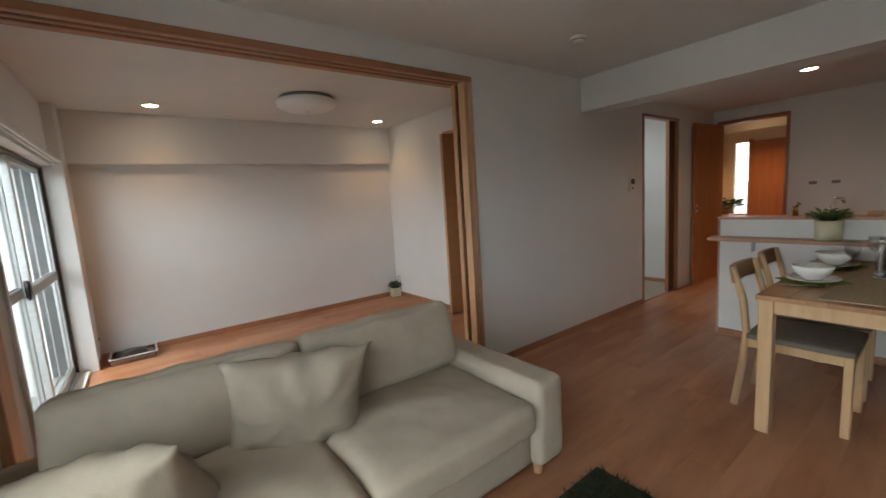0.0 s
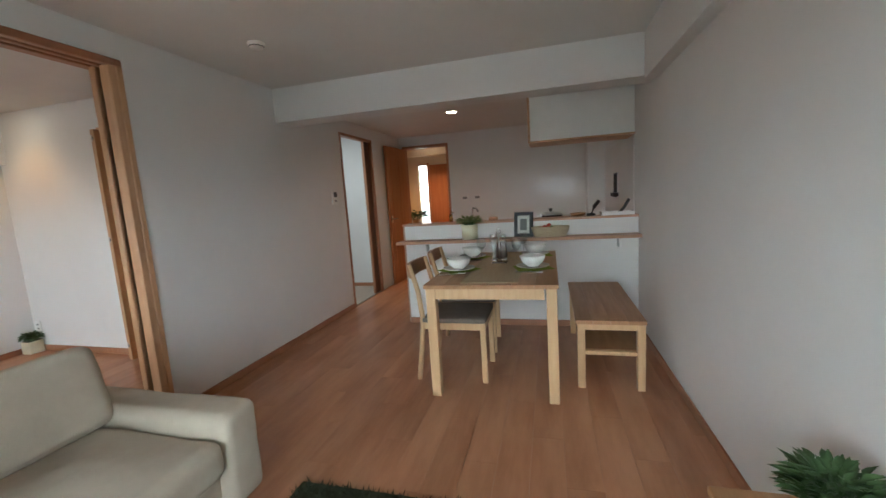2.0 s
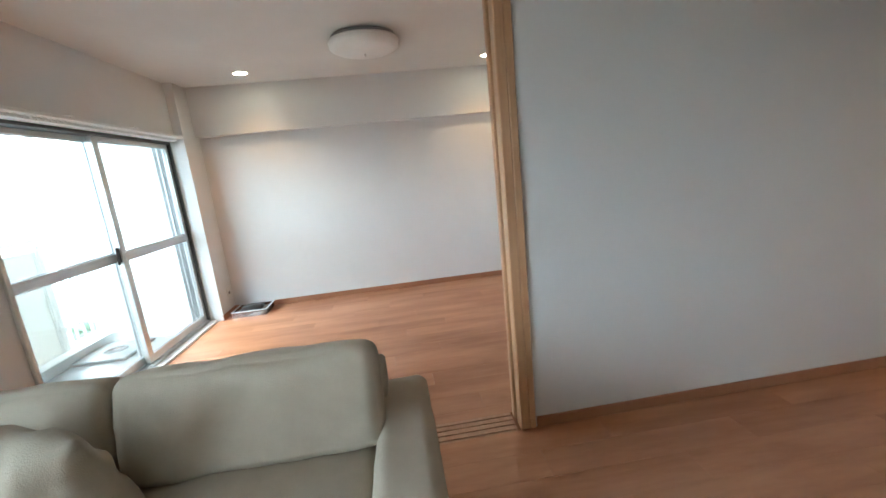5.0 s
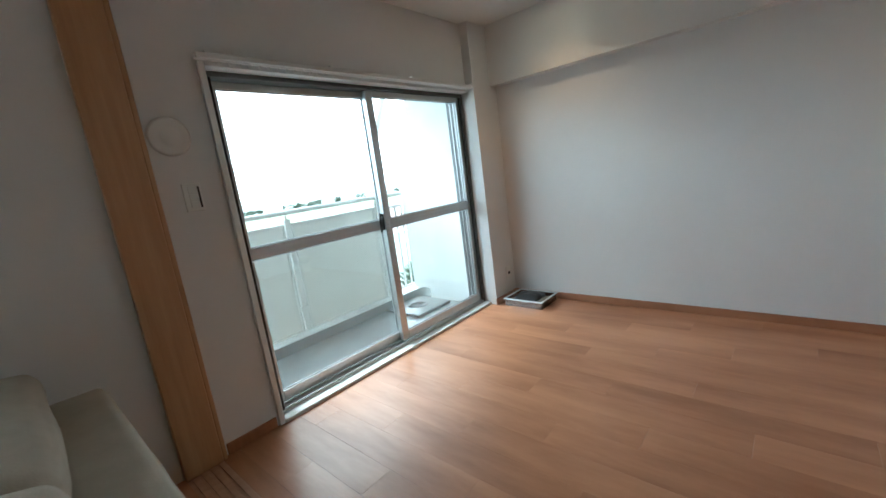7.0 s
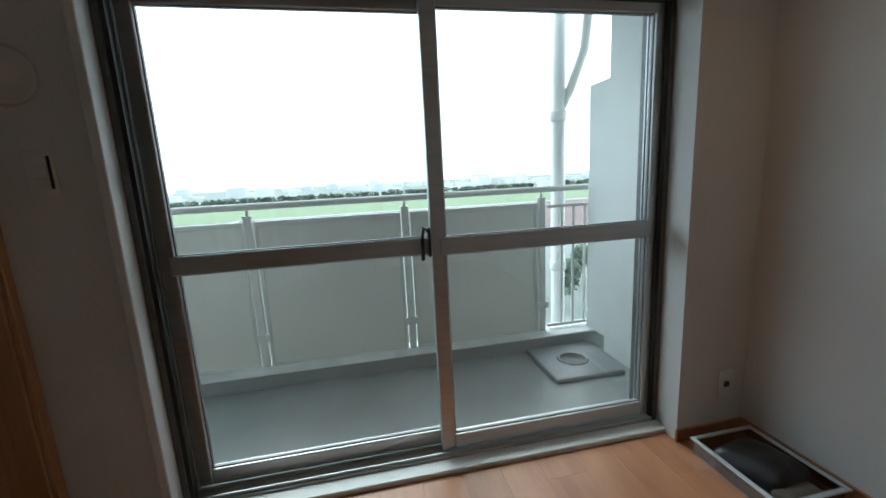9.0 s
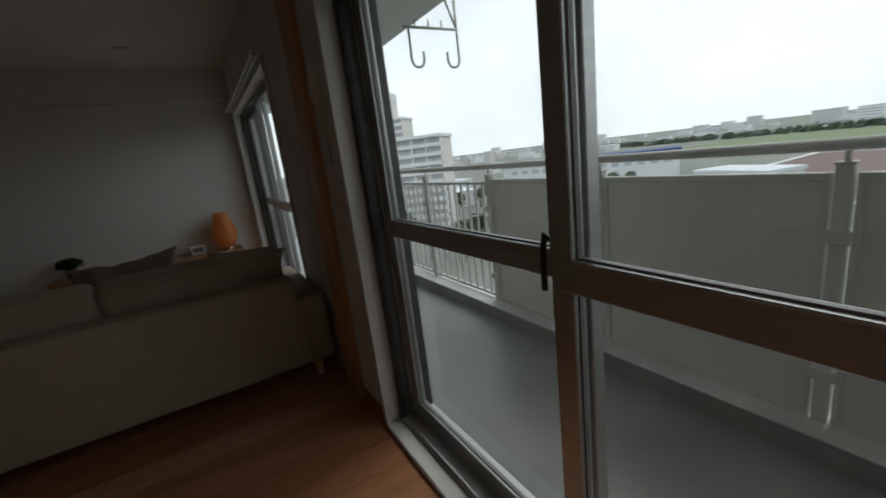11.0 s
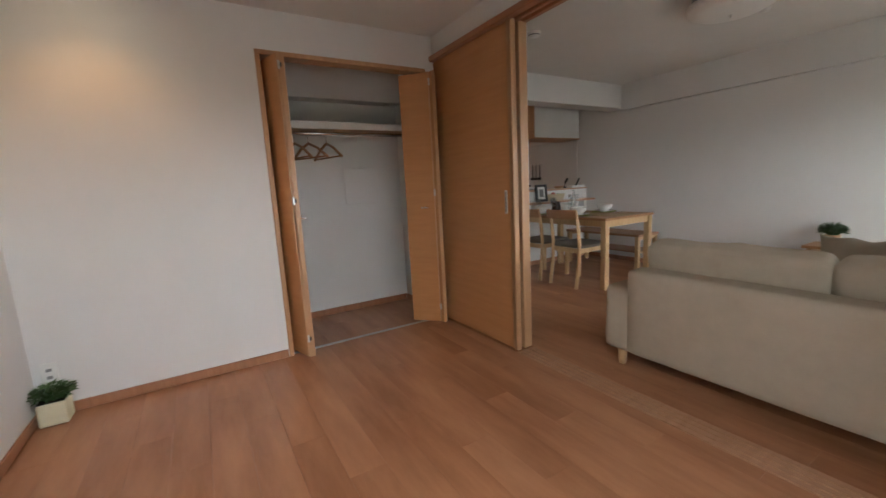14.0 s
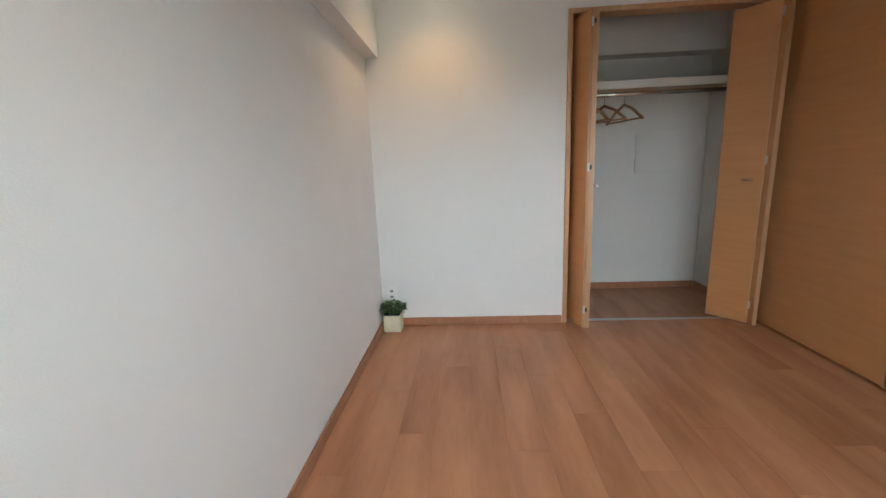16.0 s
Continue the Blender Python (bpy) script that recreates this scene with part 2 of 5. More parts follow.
def lathe(profile, steps=24, centre=(0, 0, 0)):
    bm = bmesh.new()
    rings = []
    for r, z in profile:
        rings.append([bm.verts.new((centre[0] + max(r, 0.0005) * math.cos(2 * math.pi * i / steps), centre[1] + max(r, 0.0005) * math.sin(2 * math.pi * i / steps), centre[2] + z)) for i in range(steps)])
    for a, b in zip(rings, rings[1:]):
        for i in range(steps):
            bm.faces.new((a[i], a[(i + 1) % steps], b[(i + 1) % steps], b[i]))
    if profile[0][0] > 0.001:
        bm.faces.new(rings[0][::-1])
    if profile[-1][0] > 0.001:
        bm.faces.new(rings[-1])
    for f in bm.faces:
        f.smooth = True
    return bm


def tube(bm, pts, r, steps=8):
    pts = [Vector(p) for p in pts]
    rings = []
    for i, p in enumerate(pts):
        d = (pts[min(i + 1, len(pts) - 1)] - pts[max(i - 1, 0)]).normalized()
        u = d.cross(Vector((0, 0, 1)) if abs(d.z) < 0.9 else Vector((1, 0, 0))).normalized()
        w = d.cross(u)
        rings.append([bm.verts.new(p + r * (math.cos(2 * math.pi * k / steps) * u + math.sin(2 * math.pi * k / steps) * w)) for k in range(steps)])
    for a, b in zip(rings, rings[1:]):
        for k in range(steps):
            f = bm.faces.new((a[k], a[(k + 1) % steps], b[(k + 1) % steps], b[k]))
            f.smooth = True
    bm.faces.new(rings[0][::-1])
    bm.faces.new(rings[-1])
    return bm


def mesh_of(name, bm, mat_):
    bmesh.ops.recalc_face_normals(bm, faces=bm.faces[:])
    d = bpy.data.meshes.new(name)
    bm.to_mesh(d)
    bm.free()
    d.materials.append(mat_)
    return d


def part(name, bm, mat_, parent=None, label=""):
    ob = new(name, mesh_of(name, bm, mat_))
    if parent:
        ob.parent = parent
    if label:
        ob["label"] = label
    return ob


def thing(name, label, category, at=(0, 0, 0), turn=0.0, group="", kind=""):
    ob = new(name)
    ob.matrix_basis = pose(*at, 0, 0, turn)
    return tagged(ob, label, category, group, kind)


def structure(name, bm, mat_, label, category):
    return tagged(part(name, bm, mat_), label, category, kind="structure")


# ---- structure ----
H = 2.23          # ceiling of both rooms
XF, XR = -2.65, 2.97   # far wall of the side room, long wall of the living room
YC, YK = 3.345, 6.76   # closet wall, kitchen back wall
structure("floor", bx(bx(box(XF - 0.15, -0.03, -0.02, 4.35, -0.16, -0.012), -0.03, XR + 0.15, -0.02, YK + 0.13, -0.16, -0.012), -0.62, 1.3, YK + 0.13, 8.6, -0.16, -0.012), SUBFLOOR, "dark joints under the wooden floorboards", "floor")
bm = box(XF - 0.12, -0.13, -0.1, 4.35, H, H + 0.15)
bx(bm, -0.13, XR + 0.15, -0.1, 4.04, H, H + 0.15)
structure("ceiling", bm, CEIL, "plain off-white papered ceiling", "ceiling")
structure("ceiling_kitchen", box(-0.06, XR + 0.15, 4.04, YK + 0.12, 2.17, H + 0.15), CEIL, "lower off-white ceiling over the kitchen", "ceiling")
structure("wall_west", box(XF - 0.15, XF, -0.1, 4.35, 0, H), WALL, "plain white papered wall of the empty side room", "wall")
structure("beam_west", box(XF, -2.565, 0.175, YC, 1.78, H), WALL, "white papered beam along the top of the wall", "beam")
structure("column_southwest", box(XF, -2.335, 0.10, 0.175, 0, H), WALL, "white papered column beside the balcony window", "column")
bm = box(XF - 0.15, -2.375, -0.12, 0.10, 0, H)
bx(bm, -2.375, -0.42, -0.12, 0.10, 1.765, H)
bx(bm, -0.42, 0.69, -0.12, 0.10, 0, H)
bx(bm, 0.69, 2.83, -0.12, 0.10, 1.79, H)
bx(bm, 2.83, XR + 0.15, -0.12, 0.10, 0, H)
structure("wall_south", bm, WALL, "white papered window wall", "wall")
bm = box(-0.06, 0, 2.50, 4.90, 0, H)
bx(bm, -0.13, 0, 0.10, 2.50, 2.085, H)
bx(bm, -0.13, -0.06, 2.50, YC, 2.085, H)
bx(bm, -0.06, 0, 4.90, 5.70, 2.01, H)
bx(bm, -0.06, 0, 5.70, YK, 0, H)
structure("wall_partition", bm, WALL, "white papered partition wall between living room and side room", "wall")
bm = box(XF, -1.37, YC, YC + 0.10, 0, H)
bx(bm, -1.37, -0.22, YC, YC + 0.10, 1.965, H)
bx(bm, -0.22, -0.06, YC, YC + 0.10, 0, H)
structure("wall_closet", bm, WALL, "white papered wall with the closet opening", "wall")
for name, dims in (("wall_closet_left", (-1.62, -1.55, YC + 0.10, 4.10, 0, H)), ("wall_closet_back", (-1.62, -0.06, 4.10, 4.32, 0, H)), ("wall_closet_right", (-0.11, -0.06, YC + 0.10, 4.10, 0, H))):
    structure(name, box(*dims), WALL, "white papered inside of the closet", "wall")
structure("beam_closet", box(-1.55, -0.11, 3.95, 4.10, 1.86, H), WALL, "white papered beam inside the closet", "beam")
structure("wall_east", box(XR, XR + 0.15, -0.1, YK + 0.12, 0, H), WALL, "long white papered living-room wall", "wall")
structure("beam_east", box(2.89, XR, 0.10, 3.81, 1.93, H), WALL, "white papered beam along the long wall", "beam")
structure("beam_kitchen", box(0.0, XR, 3.81, 4.04, 1.95, H), WALL, "white papered beam between living room and kitchen", "beam")
bm = box(-0.06, 0.06, YK, YK + 0.12, 0, H)
bx(bm, 0.06, 0.77, YK, YK + 0.12, 2.0, H)
bx(bm, 0.77, XR + 0.15, YK, YK + 0.12, 0, H)
structure("wall_kitchen", bm, WALL, "white papered kitchen back wall with the hall doorway", "wall")
# hall behind the kitchen
bm = box(-0.62, -0.5, YK + 0.12, 8.6, 0, H)
bx(bm, 1.2, 1.3, YK + 0.12, 8.6, 0, H)
bx(bm, -0.5, -0.28, 8.5, 8.6, 0, H)
bx(bm, -0.28, -0.10, 8.5, 8.6, 0, 0.72)
bx(bm, -0.28, -0.10, 8.5, 8.6, 1.86, H)
bx(bm, -0.10, 1.2, 8.5, 8.6, 0, H)
bx(bm, -0.5, 1.2, 8.0, 8.12, 2.0, H)
bx(bm, -0.62, -0.06, YK + 0.06, YK + 0.12, 0, H)
# the cream tint stands in for warm downlight on the hall walls
HALLWARM = material("warm_lit_hall_paper", (0.70, 0.59, 0.45), 0.75, second=(0.64, 0.53, 0.40), grain=(2, 2, 2), bump=0.2, bump_scale=300)
structure("wall_hall", bm, HALLWARM, "hall walls with the downlight's warm light put into their cream colour", "wall")
structure("ceiling_hall", box(-0.62, 1.3, YK + 0.12, 8.6, 2.2, H + 0.15), CEIL, "off-white hall ceiling", "ceiling")
# washroom behind the partition
bm = box(-1.5, -1.4, 4.32, 6.6, 0, H)
bx(bm, -1.4, -0.06, 4.32, 4.42, 0, H)
bx(bm, -1.4, -0.06, 6.0, 6.1, 0, H)
structure("wall_washroom", bm, WALL, "plain white washroom walls", "wall")
structure("ceiling_washroom", box(-1.5, -0.06, 4.35, 6.1, H, H + 0.1), CEIL, "white washroom ceiling", "ceiling")
structure("floor_washroom", box(-1.5, -0.03, 4.35, 6.1, -0.1, 0.0), WASHFLOOR, "beige vinyl washroom floor", "floor")

for name, dims, mat_ in (
    ("baseboard_west", (XF, XF + 0.012, 0.19, YC, 0, 0.055), TRIM),
    ("baseboard_column", (XF, -2.325, 0.175, 0.187, 0, 0.055), TRIM),
    ("baseboard_pier", (-0.41, -0.17, 0.10, 0.112, 0, 0.055), TRIM),
    ("baseboard_closet_wall", (XF + 0.012, -1.40, YC - 0.012, YC, 0, 0.055), TRIM),
    ("baseboard_closet_back", (-1.55, -0.122, 4.088, 4.10, 0, 0.055), TRIM),
    ("baseboard_closet_side", (-0.122, -0.11, YC + 0.1, 4.088, 0, 0.055), TRIM),
    ("baseboard_partition", (0, 0.012, 2.535, 4.88, 0, 0.055), TRIM),
    ("baseboard_east", (XR - 0.012, XR, 0.10, 4.388, 0, 0.055), TRIM),
    ("baseboard_counter", (0.88, XR - 0.012, 4.388, 4.40, 0, 0.055), TRIM),
    ("baseboard_washroom", (-1.4, -0.06, 5.988, 6.0, 0, 0.05), TRIM),
):
    structure(name, box(*dims, bevel=0.003, segs=1), mat_, "narrow wood-stained baseboard", "baseboard")


def casing(name, pieces, mat_=CASING, label="honey-coloured wooden door casing"):
    bm = bmesh.new()
    for p in pieces:
        bx(bm, *p, bevel=0.004, segs=1)
    return structure(name, bm, mat_, label, "trim")


# wide opening between the rooms: jambs, grooved head, threshold
casing("trim_opening", [(-0.055, 0.012, 2.455, 2.497, 0, 2.05), (-0.125, -0.085, 2.45, 2.49, 0, 2.05), (0.0, 0.014, 2.497, 2.53, 0, 2.085),
                        (-0.14, 0.014, 0.10, 0.135, 0, 2.05), (-0.16, -0.14, 0.10, 0.13, 0, 2.085)])
casing("trim_opening_head", [(-0.02, 0.014, 0.10, 2.53, 2.045, 2.085), (-0.075, -0.05, 0.10, 2.497, 2.045, 2.085), (-0.16, -0.105, 0.10, YC, 2.045, 2.085), (-0.13, 0.0, 0.10, 2.5, 2.07, 2.084)], TRIM, "stained wooden opening head with sliding-door grooves")
bm = bmesh.new()
for k in range(4):
    bx(bm, -0.135 + k * 0.036, -0.113 + k * 0.036, 0.13, 2.44, -0.004, 0.004, 0.001, 1)
bx(bm, -0.14, 0.01, 0.13, 2.44, -0.012, -0.001)
structure("threshold", bm, SHELFWOOD, "pale wooden threshold with three sliding grooves", "threshold")
casing("trim_washroom_door", [(-0.07, 0.012, 4.88, 4.91, 0, 2.02), (-0.07, 0.012, 5.69, 5.72, 0, 2.02), (-0.07, 0.012, 4.91, 5.69, 1.99, 2.02)], TRIM, "stained wooden washroom door frame")
casing("trim_hall_door", [(0.05, 0.08, YK - 0.012, YK + 0.13, 0, 2.03), (0.75, 0.785, YK - 0.012, YK + 0.13, 0, 2.03), (0.05, 0.785, YK - 0.012, YK + 0.13, 1.99, 2.03)], TRIM, "stained wooden hall door frame")
casing("trim_closet", [(-1.395, -1.365, YC - 0.012, YC + 0.1, 0, 1.96), (-0.225, -0.2, YC - 0.012, YC + 0.1, 0, 1.96), (-1.395, -0.2, YC - 0.012, YC + 0.1, 1.96, 1.99)], CASING, "honey-coloured wooden closet frame")
structure("closet_track", box(-1.36, -0.23, YC + 0.02, YC + 0.05, -0.004, 0.004), STEEL, "thin metal floor track of the closet doors", "track")


# ---- doors ----
def sliding_door():
    t = thing("sliding_door", "open oak-veneer sliding door panel against the partition", "door", (-0.122, 2.47, 0.006))
    t["kind"] = "thing"
    part("panel", box(0.0, 0.034, 0.0, 0.92, 0, 2.038, 0.002, 1), DOORWOOD, t)
    part("edge_strip", box(-0.003, 0.037, -0.006, 0.012, 0, 2.038, 0.002, 1), CASING, t, "pale edge strip")
    h = part("recessed_pull", box(-0.003, 0.002, 0.045, 0.07, 0.90, 1.05, 0.002, 1), STEEL, t, "brushed steel recessed pull")
    part("pull_well", box(-0.0035, 0.0, 0.051, 0.064, 0.91, 1.04), GREYPLASTIC, h)
    b = thing("sliding_door", "second oak-veneer sliding panel stacked behind the first", "door", (-0.078, 2.50, 0.006))
    part("panel", box(0.0, 0.012, 0.0, 0.88, 0, 2.038, 0.002, 1), DOORWOOD, b)


sliding_door()


def bifold(side, leaves, tip):
    t = thing("folding_closet_door", "oak-veneer closet door folded open", "door", (0, 0, 0.012), group="closet folding doors")
    for x, y, ang in leaves:
        leaf = part("leaf", box(-0.013, 0.013, -0.24, 0.0, 0, 1.935, 0.002, 1), DOORWOOD, t)
        leaf.matrix_basis = pose(x, y, 0, 0, 0, ang)
        part("edge", box(-0.0135, 0.0135, -0.243, -0.238, 0, 1.935), CASING, leaf)
    for z in (0.10, 1.02, 1.84):
        hinge = part("hinge", box(-0.018, 0.018, -0.006, 0.004, z, z + 0.05, 0.002, 1), STEEL, t)
        hinge.matrix_basis = pose(tip[0], tip[1], 0)
        part("hinge_pin", box(-0.006, 0.006, -0.009, -0.005, z + 0.012, z + 0.038), BLACK, hinge)
    x, y, ang = leaves[0]
    kn = bmesh.new()
    tube(kn, [(side * 0.012, -0.17, 0.93), (side * 0.045, -0.17, 0.93)], 0.008, 10)
    tube(kn, [(side * 0.043, -0.14, 0.93), (side * 0.043, -0.20, 0.93)], 0.006, 8)
    part("handle", kn, CHROME, t).matrix_basis = pose(x, y, 0, 0, 0, ang)


bifold(1, [(-1.235, 3.455, -7), (-1.352, 3.455, 17)], (-1.272, 3.222))
bifold(-1, [(-0.375, 3.445, 40), (-0.212, 3.455, 1)], (-0.213, 3.250))

d = thing("hall_door", "open red-brown wooden hall door with lever handle", "door", (0.075, YK - 0.02, 0.005), turn=-93)
part("leaf", box(0, 0.68, -0.018, 0.018, 0, 1.98, 0.003, 1), DARKDOOR, d)
for x in (0.12, 0.40):
    part("raised_panel", box(x, x + 0.16, -0.022, 0.022, 0.2, 1.8, 0.006, 1), DARKDOOR, d)
hb = bmesh.new()
for s in (-1, 1):
    tube(hb, [(0.63, s * 0.018, 0.95), (0.63, s * 0.06, 0.95), (0.55, s * 0.065, 0.95), (0.52, s * 0.062, 0.95)], 0.009, 8)
part("lever_handle", hb, CHROME, d)
part("rose", box(0.605, 0.655, -0.022, 0.022, 0.90, 1.0, 0.002, 1), CHROME, d)
# very dark brown, well below the other doors
DARKBROWN = material("dark_brown_door", (0.11, 0.052, 0.026), 0.4, second=(0.07, 0.03, 0.015), grain=(25, 25, 2))
d = thing("washroom_door", "dark red-brown washroom sliding door, half open", "door", (-0.05, 5.54, 0.005))
part("leaf", box(0, 0.028, 0, 0.145, 0, 1.985, 0.003, 1), DARKBROWN, d)
part("edge_strip", box(-0.004, 0.032, -0.008, 0.004, 0, 1.985, 0.002, 1), TRIM, d)
d = thing("entrance_door", "orange-brown wooden door at the end of the hall", "door", (-0.04, 8.48, 0.0))
part("leaf", box(0, 0.66, -0.02, 0.015, 0, 1.86, 0.003, 1), DARKDOOR, d)
part("frame", bx(box(-0.04, 0, -0.03, 0.015, 0, 1.9), 0.66, 0.7, -0.03, 0.015, 0, 1.9), TRIM, d)
t = thing("shoe_cabinet", "low wooden cabinet against the hall wall", "cabinet", (-0.41, 8.0, 0))
part("body", box(-0.085, 0.20, 0, 0.45, 0, 0.70, 0.004, 1), DARKDOOR, t)
part("top", box(-0.088, 0.21, -0.01, 0.46, 0.70, 0.725, 0.004, 1), TRIM, t)


# ---- balcony windows ----
# dark colour carries the shade of the sash gap, and its brush seals
CHANNEL = material("shade_darkened_aluminium", (0.15, 0.15, 0.15), 0.45, metal=0.4, second=(0.09, 0.09, 0.09), grain=(3, 3, 20))


def balcony_window(name, x0, x1, ztop, mid, label):
    w = thing(name, label, "window", (0, 0, 0), kind="structure")
    fr = bmesh.new()
    bx(fr, x0 + 0.022, x1 - 0.022, -0.11, 0.05, -0.01, 0.03, bevel=0.003, segs=1)
    for dy in (-0.07, -0.011, 0.040):
        bx(fr, x0 + 0.0225, x0 + 0.0275, dy - 0.003, dy + 0.003, 0.031, ztop - 0.023)
        bx(fr, x1 - 0.0275, x1 - 0.0225, dy - 0.003, dy + 0.003, 0.031, ztop - 0.023)
        bx(fr, x0 + 0.03, x1 - 0.03, dy - 0.003, dy + 0.003, 0.031, 0.039)
    part("window_frame", fr, ALU, w)
    for p in ((x0, x0 + 0.022, -0.11, 0.05, -0.01, ztop), (x1 - 0.022, x1, -0.11, 0.05, -0.01, ztop), (x0 + 0.022, x1 - 0.022, -0.11, 0.05, ztop - 0.022, ztop)):
        part("channel", box(*p, 0.003, 1), CHANNEL, w, "aluminium channel darkened for its shaded gap and black seals")
    gk = bmesh.new()
    for x in (x0 + 0.0225, x1 - 0.0365):
        bx(gk, x, x + 0.014, 0.031, 0.047, 0.035, ztop - 0.025)
    part("seal", gk, GASKET, w)
    rv = bmesh.new()
    for p in ((x0 - 0.029, x0 - 0.001, -0.118, 0.115, 0, ztop + 0.029), (x1 + 0.001, x1 + 0.029, -0.118, 0.115, 0, ztop + 0.029), (x0, x1, -0.118, 0.115, ztop + 0.001, ztop + 0.029)):
        bx(rv, *p, bevel=0.003, segs=1)
    part("reveal_lining", rv, WHITEPAINT, w)
    part("window_sill", box(x0, x1, 0.05, 0.118, -0.01, 0.018, 0.004, 1), WHITEPAINT, w)
    for a, b, yy, m_, wa, wb in ((x0 + 0.028, mid + 0.036, 0.012, ALU, 0.040, 0.056), (mid - 0.022, x1 - 0.028, -0.034, ALU, 0.044, 0.048)):
        s = bmesh.new()
        for p in ((a, a + wa, 0.04, ztop - 0.025), (b - wb, b, 0.04, ztop - 0.025), (a + wa, b - wb, 0.04, 0.10), (a + wa, b - wb, ztop - 0.06, ztop - 0.025)):
            bx(s, p[0], p[1], yy - 0.018, yy + 0.018, p[2], p[3], 0.003, 1)
        sash = part("sash", s, m_, w)
        part("mid_rail", box(a + 0.03, b - 0.03, yy - 0.022, yy + 0.022, 0.835, 0.90, 0.004, 1), ALU, sash)
        bead = bmesh.new()
        for z0, z1 in ((0.10, 0.835), (0.90, ztop - 0.06)):
            for p in ((a + wa, a + wa + 0.004, z0, z1), (b - wb - 0.004, b - wb, z0, z1), (a + wa + 0.004, b - wb - 0.004, z0, z0 + 0.004), (a + wa + 0.004, b - wb - 0.004, z1 - 0.004, z1)):
                bx(bead, p[0], p[1], yy - 0.006, yy + 0.006, p[2], p[3])
        part("glazing_bead", bead, GREYPLASTIC, sash, "dark grey rubber glazing bead")
        for z0, z1 in ((0.10, 0.84), (0.90, ztop - 0.06)):
            pane = part("pane", box(a + 0.04, b - 0.04, yy - 0.002, yy + 0.002, z0 - 0.005, z1 + 0.005), GLASS, sash)
            pane.visible_shadow = False
    lk = bmesh.new()
    bx(lk, mid + 0.036, mid + 0.044, -0.004, 0.022, 0.83, 0.94, 0.003, 1)
    tube(lk, [(mid + 0.042, 0.012, 0.925), (mid + 0.060, 0.016, 0.94), (mid + 0.066, 0.018, 0.90), (mid + 0.067, 0.018, 0.82)], 0.007, 8)
    part("crescent_lock", lk, BLACK, w)
    return w


balcony_window("window_1", -2.345, -0.45, 1.735, -1.42, "aluminium sliding balcony window with a middle rail")
balcony_window("window_2", 0.72, 2.80, 1.76, 1.80, "aluminium sliding balcony window of the living room")


def curtain_rail(x0, x1, z):
    t = thing("curtain_rail", "white double curtain rail above the balcony window", "curtain rail", (0, 0, 0))
    for y in (0.135, 0.165):
        part("track", box(x0, x1, y - 0.008, y + 0.008, z, z + 0.022, 0.003, 1), WHITEPAINT, t)
    for k in range(4):
        x = x0 + 0.05 + (x1 - x0 - 0.1) * k / 3
        part("bracket", box(x - 0.012, x + 0.012, 0.10, 0.17, z + 0.022, z + 0.034, 0.002, 1), WHITEPAINT, t)
    for k in range(14):
        x = x1 - 0.06 - k * 0.045
        part("runner_ring", box(x - 0.006, x + 0.006, 0.131, 0.139, z - 0.014, z, 0.001, 1), PLASTIC, t)


curtain_rail(-2.36, -0.40, 1.752)
curtain_rail(0.66, 2.84, 1.79)


# ---- balcony ----
structure("balcony_floor", box(-2.88, 7.0, -1.28, -0.12, -0.45, -0.25), CONCRETE, "grey waterproofed balcony floor", "floor")
structure("balcony_upstand", box(-3.4, 7.0, -1.50, -1.28, -0.45, -0.152), CONCRETE, "grey painted upstand at the balcony edge", "kerb")
structure("balcony_kerb", box(-3.4, 7.0, -1.50, -1.272, -0.152, -0.14, 0.004, 1), KERB, "pale concrete balcony kerb", "kerb")
structure("balcony_ceiling", box(-3.4, 7.0, -1.45, -0.12, 2.33, 2.55), STUCCO, "white concrete slab over the balcony", "ceiling")
structure("balcony_wall", box(-3.05, -2.86, -1.12, -0.12, -0.45, 2.4), STUCCO, "rough white stucco side wall of the balcony", "wall")
structure("balcony_fin", box(-2.98, -2.87, -1.375, -1.122, -0.139, 1.72), STUCCO, "low white stucco fin at the balcony end", "wall")
structure("balcony_facade", bx(box(-8, XF - 0.15, -0.12, 0.1, -25, 6), XR + 0.15, 9, -0.12, 0.1, -25, 6), STUCCO, "white stucco outer wall of the building", "wall")
structure("roof_slab", box(-8, 9, -0.1, 10.2, 2.5, 2.8), STUCCO, "concrete floor slab of the storey above", "roof")
POSTS = [-2.49 + 1.045 * k for k in range(9)]
t = thing("balcony_railing", "grey-white balcony railing with solid boards and open bars", "railing", (0, 0, 0))
for k, x in enumerate(POSTS):
    p = part("post", box(x - 0.026, x + 0.026, -1.43, -1.385, -0.14, 0.915, 0.004, 1), RAILPAINT, t)
    part("post_cap", box(x - 0.03, x + 0.03, -1.435, -1.38, 0.915, 0.925, 0.003, 1), RAILPAINT, p)
    part("spigot", tube(bmesh.new(), [(x, -1.41, 0.92), (x, -1.41, 0.975)], 0.010, 8), RAILPAINT, p)
    for z in (0.05, 0.62):
        part("clamp", box(x - 0.045, x + 0.045, -1.40, -1.375, z, z + 0.05, 0.003, 1), RAILPAINT, p)
part("handrail", tube(bmesh.new(), [(-3.4, -1.41, 0.985), (7.0, -1.41, 0.985)], 0.023, 12), RAILPAINT, t)
